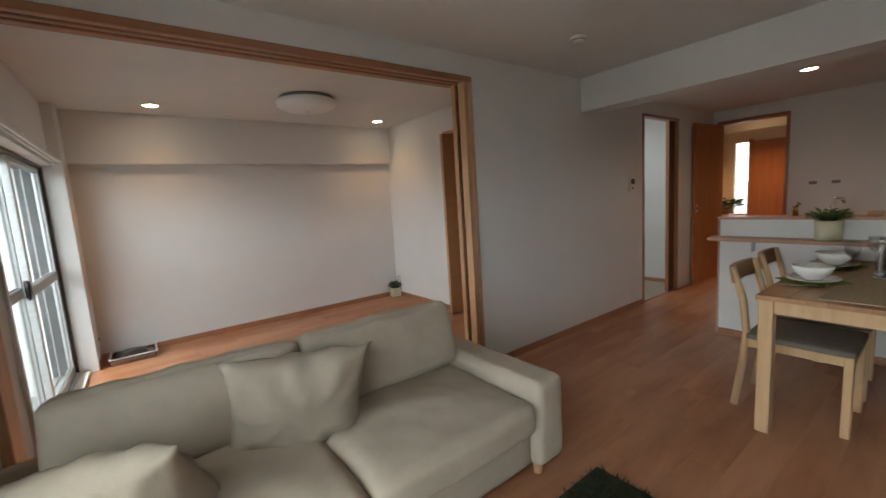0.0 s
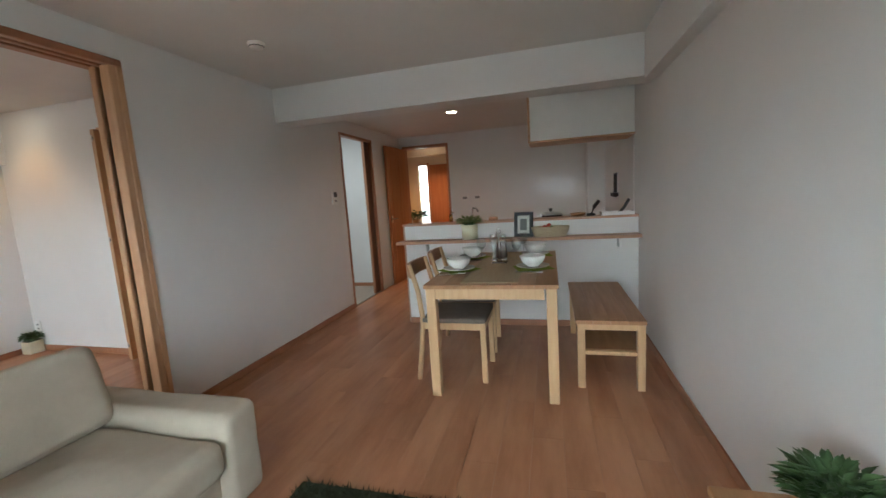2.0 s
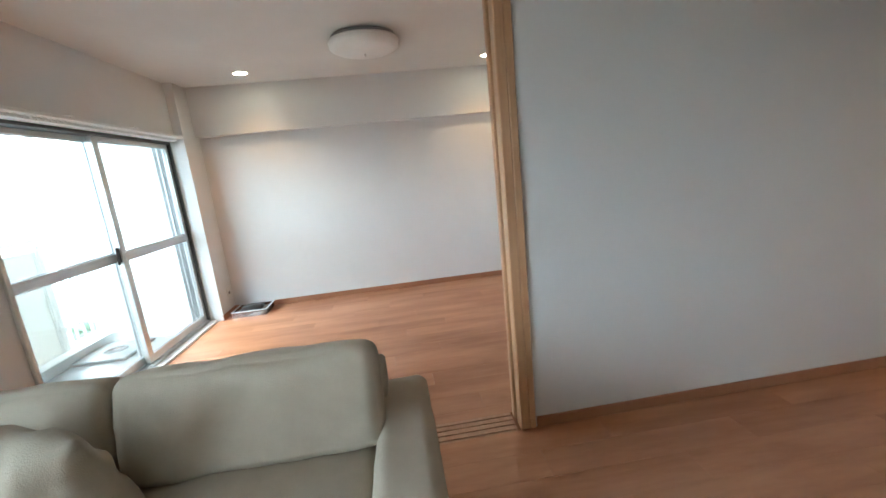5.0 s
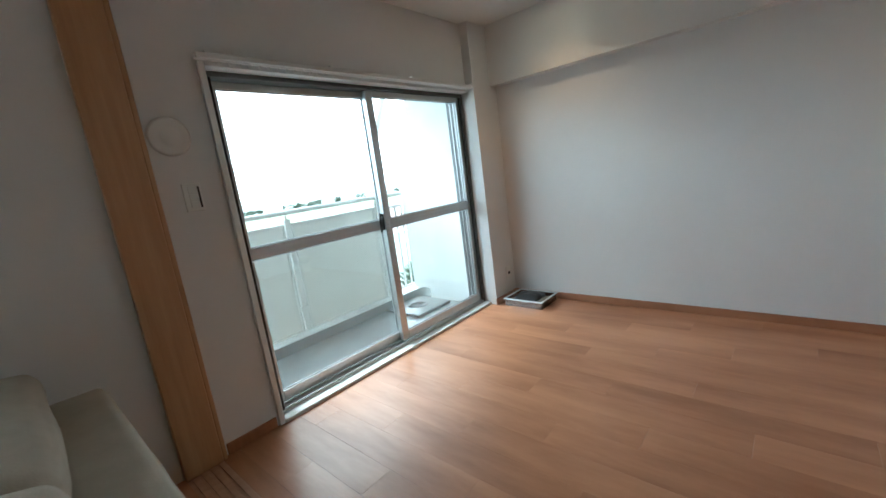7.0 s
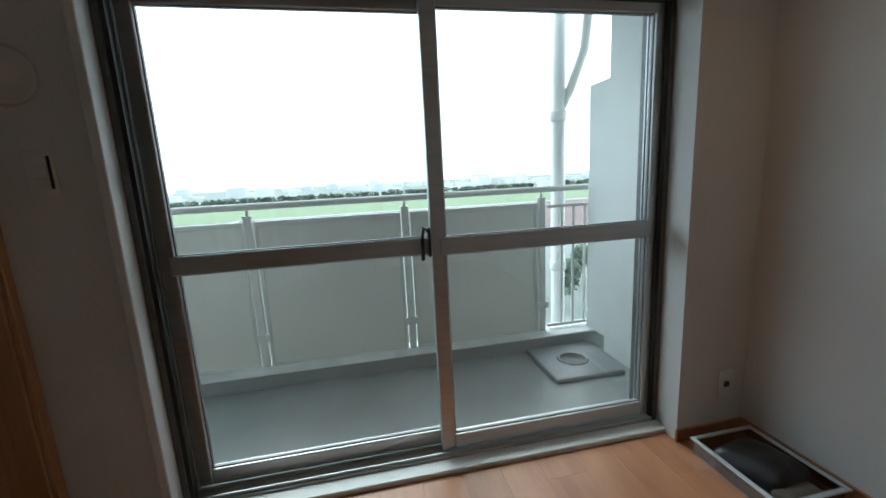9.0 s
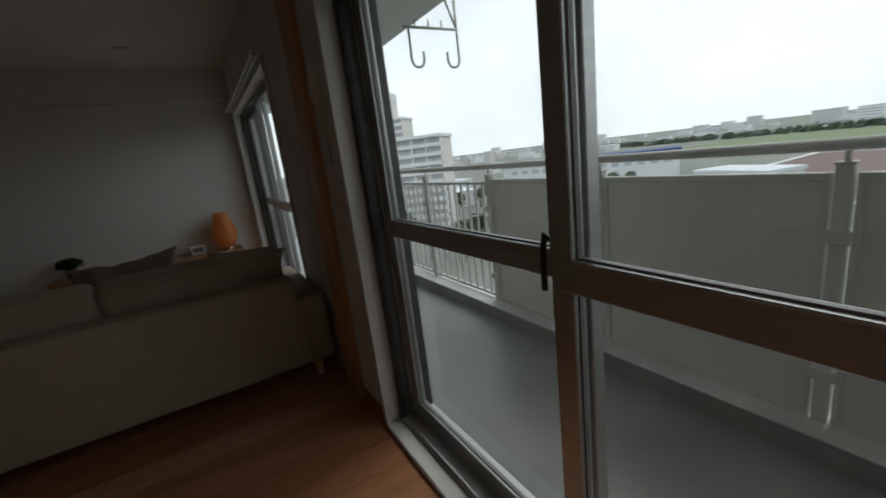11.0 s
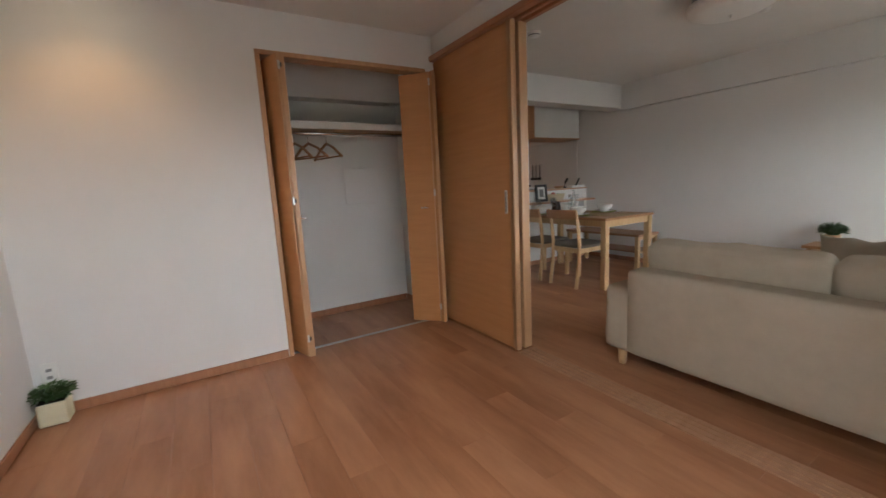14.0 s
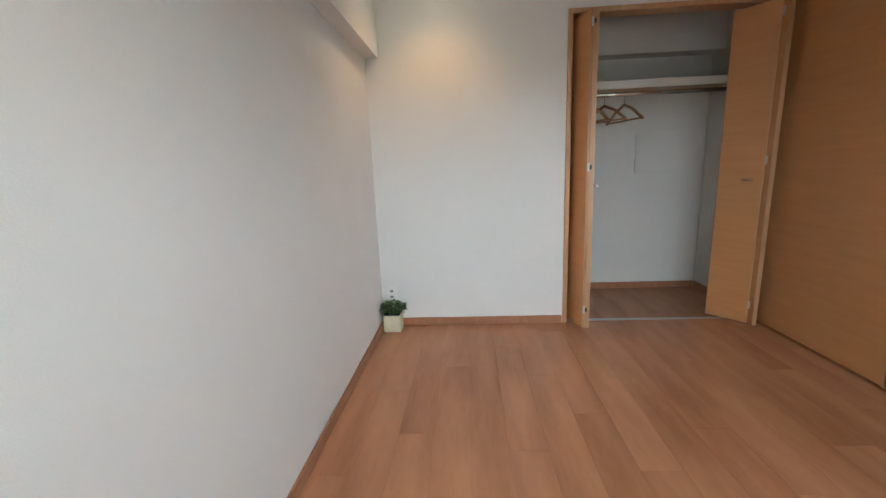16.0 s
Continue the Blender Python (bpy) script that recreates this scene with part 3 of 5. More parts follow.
for k in range(8):
    a, b = POSTS[k] + 0.045, POSTS[k + 1] - 0.045
    if k < 3:
        board = part("board", box(a, b, -1.415, -1.405, -0.13, 0.86, 0.002, 1), BOARD, t, "grey-beige solid board")
        fb = bmesh.new()
        bx(fb, a, b, -1.43, -1.39, 0.855, 0.885, 0.004, 1)
        bx(fb, a, b, -1.43, -1.39, -0.15, -0.125, 0.004, 1)
        bx(fb, a - 0.01, a + 0.012, -1.425, -1.395, -0.15, 0.885, 0.003, 1)
        bx(fb, b - 0.012, b + 0.01, -1.425, -1.395, -0.15, 0.885, 0.003, 1)
        part("board_frame", fb, RAILPAINT, board)
    else:
        for z in (0.84, -0.12):
            part("bar_rail", box(a, b, -1.42, -1.40, z, z + 0.022), RAILPAINT, t)
        for j in range(9):
            x = a + (b - a) * (j + 0.5) / 9
            part("bar", box(x - 0.008, x + 0.008, -1.418, -1.402, -0.10, 0.84), RAILPAINT, t)
for j in range(6):
    x = -2.66 - j * 0.10
    part("bar", box(x - 0.008, x + 0.008, -1.418, -1.402, -0.10, 0.84), RAILPAINT, t)
for z in (0.84, -0.12):
    part("bar_rail", box(-3.4, -2.54, -1.42, -1.40, z, z + 0.022), RAILPAINT, t)

t = thing("drainpipe", "white balcony drainpipe with a branch at the top", "pipe", (-2.72, -1.58, 0))
part("pipe", tube(bmesh.new(), [(0, 0, -8), (0, 0, 4.0)], 0.055, 16), WHITEPAINT, t)
part("branch", tube(bmesh.new(), [(0, 0, 1.55), (-0.08, 0.03, 1.72), (-0.16, 0.1, 2.0), (-0.16, 0.16, 2.33)], 0.035, 12), WHITEPAINT, t)
for z in (0.3, 1.5):
    part("collar", lathe([(0.062, z), (0.066, z + 0.01), (0.066, z + 0.07), (0.062, z + 0.08)], 16), WHITEPAINT, t)
t = thing("escape_hatch", "grey steel evacuation hatch on the balcony floor", "hatch", (-2.545, -1.02, -0.25))
part("lid", box(-0.25, 0.25, -0.25, 0.25, 0, 0.03, 0.01, 2), CONCRETE, t)
part("recess", lathe([(0.0, 0.031), (0.09, 0.031), (0.10, 0.036), (0.11, 0.032)], 24), GREYPLASTIC, t)
t = thing("laundry_hook", "grey metal clothes-pole hanger under the balcony slab", "hook", (0.957, -1.02, 0))
for y, way in ((0.0, -1), (-0.44, 1)):
    bend = [(0, y + way * (0.055 - 0.055 * math.cos(a)), 1.85 - 0.055 * math.sin(a)) for a in [math.pi * q / 7 for q in range(0, 8)]]
    part("hanger", tube(bmesh.new(), [(0, y, 2.33 if way == 1 else 2.08)] + bend + [(0, y + way * 0.11, 1.91)], 0.010, 8), RAILPAINT, t)
part("brace", tube(bmesh.new(), [(0, -0.44, 2.08), (0, -0.34, 2.33)], 0.009, 8), RAILPAINT, t)
part("crossbar", tube(bmesh.new(), [(0, 0.04, 2.08), (0, -0.44, 2.08)], 0.011, 8), RAILPAINT, t)
for y in (-0.06, -0.18, -0.30):
    part("peg", tube(bmesh.new(), [(0, y, 2.08), (0, y, 2.14)], 0.007, 6), RAILPAINT, t)

# ---- distance ----
GROUNDZ = -22.0
GREEN = material("grass_field", (0.17, 0.215, 0.11), 0.9, second=(0.13, 0.17, 0.09), grain=(0.02, 0.05, 0.05), coords="Object")
TOWNGROUND = material("town_ground", (0.22, 0.225, 0.215), 0.9, second=(0.13, 0.15, 0.12), grain=(0.05, 0.05, 0.05))
REDGROUND = material("red_brown_roof", (0.17, 0.11, 0.105), 0.9, second=(0.13, 0.09, 0.088), grain=(0.1, 0.1, 0.1))
structure("ground", box(-2600, 2600, -2600, 2600, GROUNDZ - 1, GROUNDZ), TOWNGROUND, "grey town ground reaching the horizon", "ground")
structure("grass_field", box(-900, 230, -560, -290, GROUNDZ, GROUNDZ + 0.1), GREEN, "wide green playing field beyond the town", "field")
structure("red_yard", box(-420, 80, -285, -130, GROUNDZ, GROUNDZ + 0.15), REDGROUND, "red-brown sports ground with pale borders", "ground")
bm = bmesh.new()
for p in ((-420, 81, -131, -129), (-420, 81, -286, -284), (79, 81, -285, -130), (-40, 5, -165, -164), (-40, 5, -200, -199), (-41, -40, -200, -164), (4, 5, -200, -164)):
    bx(bm, *p, GROUNDZ + 0.15, GROUNDZ + 0.7)
structure("yard_border", bm, KERB, "pale low border walls of the sports ground", "border")
# haze is mixed into these colours: pale walls, low-contrast windows, greyed trees
FAR = [material("far_wall_" + n, c, 0.9, second=tuple(v * 0.85 for v in c), grain=(0.08, 0.08, 0.08)) for n, c in (("white", (0.80, 0.81, 0.82)), ("grey", (0.66, 0.69, 0.72)), ("beige", (0.64, 0.63, 0.60)), ("blue", (0.05, 0.09, 0.22)))]
FARWIN = material("far_haze_window", (0.48, 0.50, 0.52), 0.4)
TREEFAR = material("far_haze_tree", (0.12, 0.15, 0.105), 0.95, second=(0.09, 0.12, 0.08), grain=(0.3, 0.3, 0.3))
rng = random.Random(4)


def far_building(x, y, w, d, h, turn, mat_, label="small city building far off, paled for haze"):
    t = thing("city_building", label, "building", (x, y, GROUNDZ), turn, group="distant town")
    part("wall", box(-w / 2, w / 2, -d / 2, d / 2, 0, h), mat_, t)
    part("roof", box(-w / 2 - 0.3, w / 2 + 0.3, -d / 2 - 0.3, d / 2 + 0.3, h, h + 0.8), FAR[1], t)
    floors = max(1, int(h / 3.4))
    for f in range(floors):
        part("window_band", box(-w / 2 + 1, w / 2 - 1, d / 2, d / 2 + 0.15, f * 3.4 + 1.4, f * 3.4 + 2.7), FARWIN, t)


for k in range(190):
    a = radians(rng.uniform(-62, 62))
    r = rng.uniform(610, 1400)
    x, y = r * math.sin(a), -r * math.cos(a)
    far_building(x, y, rng.uniform(10, 36), rng.uniform(10, 18), rng.choice((5, 6, 7, 8, 9, 11, 14, 20)) * (0.6 + r / 2000), rng.uniform(-20, 20) , FAR[rng.choice((0, 0, 0, 1, 2))])
for k in range(46):
    a = radians(rng.uniform(20, 72))
    r = rng.uniform(75, 420)
    x, y = r * math.sin(a), -r * math.cos(a)
    if (x < 265 and y < -120) or (y > -70 and x > 40):
        continue
    far_building(x, y, rng.uniform(9, 26), rng.uniform(8, 14), rng.choice((6, 6, 7, 9, 10)), rng.uniform(-20, 20), FAR[rng.choice((0, 1, 2))], "low house in the town below, paled for haze")
t = thing("factory", "long white factory with blue roof and tower", "building", (150, -185, GROUNDZ), 30)
part("hall", box(-45, 45, -9, 9, 0, 11), FAR[0], t)
part("roof", box(-46, 46, -10, 10, 11, 13), FAR[3], t, "blue roof")
part("tower", box(2, 16, -6, 6, 13, 22), FAR[3], t, "dark blue tower block")
part("tank", lathe([(2.6, 24), (3.2, 24.5), (3.2, 28.5), (2.4, 29)], 16, (9, 0, 0)), FAR[1], t)
part("tank_legs", bx(box(7, 7.6, -1, 1, 22, 24.5), 10.4, 11, -1, 1, 22, 24.5), FAR[1], t)
for k in range(14):
    part("window", box(-42 + k * 6, -38.5 + k * 6, 9, 9.2, 6.5, 8.5), FARWIN, t)


def apartment(x, y, turn, w, floors, label, tower=0.0):
    t = thing("apartment_building", label, "building", (x, y, GROUNDZ), turn)
    h = floors * 2.9
    part("wall", box(-w / 2, w / 2, -6, 6, 0, h), FAR[2], t)
    part("roof", box(-w / 2 - 0.5, w / 2 + 0.5, -7.6, 6.5, h, h + 0.9), FAR[0], t)
    if tower:
        part("stair_tower", box(-w / 2 + 9, w / 2 - 6, -4, 5, h + 0.9, h + tower), FAR[2], t)
        part("tower_cap", box(-w / 2 + 8.8, w / 2 - 5.8, -4.2, 5.2, h + tower, h + tower + 3.2), FAR[1], t, "darker grey plant room")
    n = int(w / 4.5)
    for f in range(floors):
        z = f * 2.9
        part("balcony", box(-w / 2 + 0.3, w / 2 - 0.3, -7.4, -6, z, z + 1.15), FAR[0], t)
        for k in range(n):
            xx = -w / 2 + (k + 0.5) * w / n
            part("window", box(xx - 1.3, xx + 1.1, -6.15, -6, z + 1.15, z + 2.45), FARWIN, t)
            part("divider", box(xx + w / n / 2 - 0.15, xx + w / n / 2 + 0.15, -7.3, -6, z + 1.15, z + 2.9), FAR[0], t)
        for k in range(2):
            part("window", box(-w / 2 - 0.12, -w / 2, -3 + k * 4, -1.5 + k * 4, z + 1.1, z + 2.3), FARWIN, t)


apartment(128.9, -59.6, -138, 40, 10, "beige eight-storey apartment block with long balconies")
apartment(181.4, -75.4, -138, 36, 14, "taller beige apartment block behind the first", 9.0)


def leaf_cloud(bm, centre, radius, count, size, seed, squash=1.0):
    r = random.Random(seed)
    for _ in range(count):
        d = Vector((r.gauss(0, 1), r.gauss(0, 1), r.gauss(0, 1))).normalized() * radius * (0.45 + 0.6 * r.random())
        d.z *= squash
        c = Vector(centre) + d
        u = Vector((r.gauss(0, 1), r.gauss(0, 1), r.gauss(0, 1))).normalized()
        w = u.orthogonal().normalized()
        s = size * r.uniform(0.6, 1.3)
        q = [bm.verts.new(c + u * s * a + w * s * b) for a, b in ((-1, 0), (0, -0.6), (1, 0), (0, 0.6))]
        bm.faces.new(q)


tree = thing("tree", "town tree, its dark green paled for haze", "tree", (75, -30, GROUNDZ), group="town trees")
part("trunk", lathe([(0.35, 0), (0.25, 2.5), (0.15, 5)], 8), material("bark", (0.09, 0.065, 0.045), 0.9), tree)
bm = bmesh.new()
for q in range(6):
    leaf_cloud(bm, (rng.uniform(-1.5, 1.5), rng.uniform(-1.5, 1.5), 4 + rng.uniform(0, 3)), 1.9, 90, 0.5, q)
part("crown", bm, TREEFAR, tree)
for k in range(40):
    a = radians(rng.uniform(30, 76))
    r = rng.uniform(55, 200)
    copy_thing(tree, pose(r * math.sin(a), -r * math.cos(a), GROUNDZ, 0, 0, rng.uniform(0, 360)))
for k in range(25):
    copy_thing(tree, pose(-30 + rng.uniform(-25, 8), -14 - rng.uniform(0, 60), GROUNDZ, 0, 0, rng.uniform(0, 360)))
bm = bmesh.new()
for k in range(240):
    leaf_cloud(bm, (-750 + k * 5.4 + rng.uniform(-3, 3), -580 + rng.uniform(-12, 12), GROUNDZ + 3), rng.uniform(4, 7), 40, 2.0, 100 + k, 0.8)
tagged(part("tree_belt", bm, TREEFAR), "belt of trees behind the field, dark green paled for haze", "trees", kind="stuff")


# ---- soft furniture ----
def soft_box(x0, x1, y0, y1, z0, z1, r, puff=0.02, seed=0, cuts=10, wrinkle=0.006):
    bm = bmesh.new()
    bmesh.ops.create_cube(bm, size=2.0)
    bmesh.ops.subdivide_edges(bm, edges=bm.edges[:], cuts=cuts, use_grid_fill=True)
    hx, hy, hz = (x1 - x0) / 2, (y1 - y0) / 2, (z1 - z0) / 2
    c = Vector(((x0 + x1) / 2, (y0 + y1) / 2, (z0 + z1) / 2))
    for v in bm.verts:
        n = v.co.copy()
        p = Vector((n.x * hx, n.y * hy, n.z * hz))
        core = Vector((max(-hx + r, min(hx - r, p.x)), max(-hy + r, min(hy - r, p.y)), max(-hz + r, min(hz - r, p.z))))
        d = p - core
        if d.length > 1e-6:
            p = core + d.normalized() * r
        f = (1 - n.x ** 2) * (1 - n.y ** 2) + (1 - n.x ** 2) * (1 - n.z ** 2) * (abs(n.y) > 0.99) + (1 - n.y ** 2) * (1 - n.z ** 2) * (abs(n.x) > 0.99)
        axis = Vector((n.x if abs(n.x) > 0.99 else 0, n.y if abs(n.y) > 0.99 else 0, n.z if abs(n.z) > 0.99 else 0))
        if axis.length:
            p += axis.normalized() * puff * min(f, 1) * (1.0 if min(hx, hy, hz) == (hx if axis.x else hy if axis.y else hz) else 0.3)
        p += noise.noise_vector((p + Vector((seed * 3.1, 0, 0))) * 5.0) * wrinkle + noise.noise_vector((p + Vector((0, seed, 0))) * 16.0) * wrinkle * 0.4
        v.co = c + p
    for f in bm.faces:
        f.smooth = True
    return bm


def pillow_mesh(w, h, thick, seed):
    bm = bmesh.new()
    n = 22
    rows = {}
    for side in (1, -1):
        for i in range(n + 1):
            for j in range(n + 1):
                if side == -1 and (i in (0, n) or j in (0, n)):
                    rows[side, i, j] = rows[1, i, j]
                    continue
                u, v = 2 * i / n - 1, 2 * j / n - 1
                pinch = 1 - 0.13 * (1 - abs(u) ** 2) * abs(v) ** 3
                pinch2 = 1 - 0.13 * (1 - abs(v) ** 2) * abs(u) ** 3
                t = thick * ((1 - abs(u) ** 2.4) * (1 - abs(v) ** 2.4)) ** 0.55
                t *= 1 + 0.15 * noise.noise(Vector((u * 2.3 + seed, v * 2.3, side))) * (0.3 + max(abs(u), abs(v)))
                edge = max(abs(u), abs(v))
                t += 0.014 * edge * (1 - edge ** 4) * math.sin(9 * math.atan2(v, u) + 3 * noise.noise(Vector((u * 2, v * 2, seed + 9))))
                rows[side, i, j] = bm.verts.new((u * w / 2 * pinch2, side * t, v * h / 2 * pinch + 0.012 * noise.noise(Vector((u * 3, v * 3, seed)))))
    for side in (1, -1):
        for i in range(n):
            for j in range(n):
                f = bm.faces.new((rows[side, i, j], rows[side, i + 1, j], rows[side, i + 1, j + 1], rows[side, i, j + 1]))
                f.smooth = True
    return bm


s = thing("sofa", "beige linen two-seat sofa with loose cushions and short wooden legs", "sofa", (0, 0, 0))
part("base", soft_box(0.19, 1.03, 0.15, 2.0, 0.10, 0.27, 0.02, 0.0, 1, 6, 0.002), FABRIC, s)
part("backrest", soft_box(0.18, 0.34, 0.27, 1.88, 0.10, 0.592, 0.026, 0.004, 2, 24, 0.004), FABRIC, s)
part("armrest", soft_box(0.185, 1.075, 1.845, 2.03, 0.095, 0.482, 0.042, 0.010, 3, 30, 0.006), FABRIC, s)
part("armrest", soft_box(0.185, 1.075, 0.125, 0.31, 0.095, 0.482, 0.042, 0.010, 4, 30, 0.006), FABRIC, s)
for k, (a, b) in enumerate(((0.31, 1.078), (1.084, 1.848))):
    part("seat_cushion", soft_box(0.36, 1.08, a, b, 0.26, 0.41, 0.045, 0.032, 5 + k, 34, 0.010), FABRIC, s)
    m = soft_box(0.0, 0.15, a - 0.02 * (k == 0), b + 0.02 * (k == 1), 0.0, 0.325, 0.036, 0.034, 8 + k, 34, 0.012)
    bmesh.ops.rotate(m, verts=m.verts[:], cent=(0, 0, 0), matrix=Matrix.Rotation(radians(-14), 3, "Y"))
    bmesh.ops.translate(m, verts=m.verts[:], vec=(0.40, 0, 0.395))
    part("back_cushion", m, FABRIC, s)
for x, y in ((0.25, 0.22), (0.25, 1.94), (0.98, 0.22), (0.98, 1.94)):
    part("leg", lathe([(0.02, 0), (0.027, 0.10)], 12, (x, y, 0)), OAK, s)
for k, (x, y, z, turn, lean) in enumerate(((0.66, 1.005, 0.572, 78, 21), (0.75, 0.475, 0.515, 66, 36))):
    p = part("throw_pillow", pillow_mesh(0.51 - 0.03 * k, 0.47 - 0.04 * k, 0.09, 11 + k * 5), PILLOW)
    p.matrix_basis = pose(x, y, z, 0, 0, turn) @ pose(0, 0, 0, lean, 4 - 10 * k, 0)
    tagged(p, "taupe linen throw pillow leaning on the sofa", "pillow", "sofa pillows")

bm = bmesh.new()
bx(bm, 1.15, 2.25, 0.75, 2.15, 0.002, 0.012)
rr = random.Random(9)
for _ in range(14000):
    x, y = rr.uniform(1.15, 2.25), rr.uniform(0.75, 2.15)
    a, l, wd = rr.uniform(0, 6.28), rr.uniform(0.012, 0.03), 0.004
    dx, dy = math.cos(a), math.sin(a)
    bm.faces.new([bm.verts.new(q) for q in ((x - dy * wd, y + dx * wd, 0.008), (x + dy * wd, y - dx * wd, 0.008), (x + dx * l, y + dy * l, 0.02 + rr.random() * 0.02))])
tagged(part("rug", bm, RUG), "dark green shaggy rug on the wooden floor", "rug")

# ---- dining group ----
TZ = 0.713
t = thing("dining_table", "oak dining table with pale legs and darker top", "table", (0, 0, 0))
for k in range(6):
    a = 1.50 + k * 0.79 / 6
    part("plank", box(a, a + 0.79 / 6 - 0.0008, 2.985, 4.27, TZ - 0.024, TZ, 0.002, 1), OAKTOP, t)
for x in (1.53, 2.20):
    part("apron", box(x + 0.02, x + 0.04, 3.05, 4.18, TZ - 0.09, TZ - 0.024), OAK, t)
for y in (3.005, 4.215):
    part("apron", box(1.57, 2.21, y, y + 0.022, TZ - 0.09, TZ - 0.024), OAK, t)
for x in (1.51, 2.22):
    for y in (2.995, 4.20):
        part("leg", box(x, x + 0.06, y, y + 0.06, 0, TZ - 0.024, 0.005, 2), OAK, t)

b = thing("bench", "oak bench with slatted brown top along the wall", "bench", (0, 0, 0))
for k in range(4):
    a = 2.385 + k * 0.40 / 4
    part("plank", box(a, a + 0.099, 3.21, 4.25, 0.415, 0.44, 0.002, 1), BENCHTOP, b)
for y in (3.22, 4.195):
    for x in (2.395, 2.735):
        part("leg", box(x, x + 0.045, y, y + 0.045, 0, 0.415, 0.004, 2), OAK, b)
    part("rail", box(2.44, 2.735, y + 0.01, y + 0.032, 0.375, 0.413), OAK, b)
    part("stretcher", box(2.44, 2.735, y + 0.012, y + 0.032, 0.215, 0.24, 0.002, 1), OAK, b)
part("long_shelf", box(2.42, 2.755, 3.265, 4.195, 0.228, 0.24), BENCHTOP, b)


def chair():
    c = thing("dining_chair", "oak dining chair with grey-brown padded seat, tucked under the table", "chair", (1.355, 3.39, 0), group="dining chairs")
    for y in (-0.19, 0.155):
        bm = bmesh.new()
        tube(bm, [(0.0, y + 0.017, 0.0), (0.035, y + 0.017, 0.25), (0.05, y + 0.017, 0.44), (0.03, y + 0.017, 0.62), (-0.02, y + 0.017, 0.80)], 0.0185, 8)
        part("back_leg", bm, OAK, c)
        part("front_leg", box(0.44, 0.475, y, y + 0.035, 0, 0.41, 0.004, 2), OAK, c)
        part("side_rail", box(0.06, 0.45, y + 0.008, y + 0.028, 0.36, 0.405), OAK, c)
    part("front_rail", box(0.45, 0.47, -0.16, 0.16, 0.36, 0.405), OAK, c)
    part("rear_rail", box(0.04, 0.06, -0.16, 0.16, 0.36, 0.405), OAK, c)
    part("seat", soft_box(0.05, 0.48, -0.20, 0.20, 0.405, 0.445, 0.015, 0.008, 2, 8, 0.001), SEATGREY, c, "grey-brown padded seat")
    bm = bmesh.new()
    n = 10
    prev = None
    for k in range(n + 1):
        y = -0.19 + 0.38 * k / n
        x = -0.008 - 0.025 * (1 - (2 * k / n - 1) ** 2)
        ring = [bm.verts.new(q) for q in ((x + 0.012, y, 0.71), (x - 0.012, y, 0.71), (x - 0.028, y, 0.80), (x - 0.006, y, 0.80))]
        if prev:
            for q in range(4):
                bm.faces.new((prev[q], prev[(q + 1) % 4], ring[(q + 1) % 4], ring[q]))
        else:
            bm.faces.new(ring[::-1])
        prev = ring
    bm.faces.new(prev)
    part("backrest", bm, BENCHTOP, c)
    return c


c1 = chair()
copy_thing(c1, pose(1.345, 3.89, 0, 0, 0, 2))

# table settings
runner = thing("table_runner", "woven beige runner along the dining table", "runner", (1.89, 3.63, TZ))
part("weave", box(-0.17, 0.17, -0.575, 0.575, 0.0, 0.003), RUNNER, runner)
for y in (-0.59, 0.575):
    part("hem", box(-0.171, 0.171, y, y + 0.015, 0.0, 0.005, 0.0015, 1), RUNNER, runner)
for x in (-0.173, 0.166):
    part("selvedge", box(x, x + 0.007, -0.575, 0.575, 0.0, 0.0045, 0.001, 1), RUNNER, runner)


def cloth_mesh(w, d, seed):
    bm = bmesh.new()
    n = 12
    grid = {}
    for i in range(n + 1):
        for j in range(n + 1):
            u, v = 2 * i / n - 1, 2 * j / n - 1
            rim = max(abs(u), abs(v))
            q = Vector((u * w / 2 * (1 + 0.05 * noise.noise(Vector((v * 2, seed, 0)))), v * d / 2 * (1 + 0.05 * noise.noise(Vector((u * 2, seed, 5)))), 0.002 + 0.012 * max(0.0, rim - 0.55) * (1 + noise.noise(Vector((u * 2.5, v * 2.5, seed))))))
            grid[i, j] = (bm.verts.new(q + Vector((0, 0, 0.003))), bm.verts.new(q))
    for i in range(n):
        for j in range(n):
            ring = (grid[i, j], grid[i + 1, j], grid[i + 1, j + 1], grid[i, j + 1])
            bm.faces.new([r[0] for r in ring]).smooth = True
            bm.faces.new([r[1] for r in ring][::-1]).smooth = True
    return bm


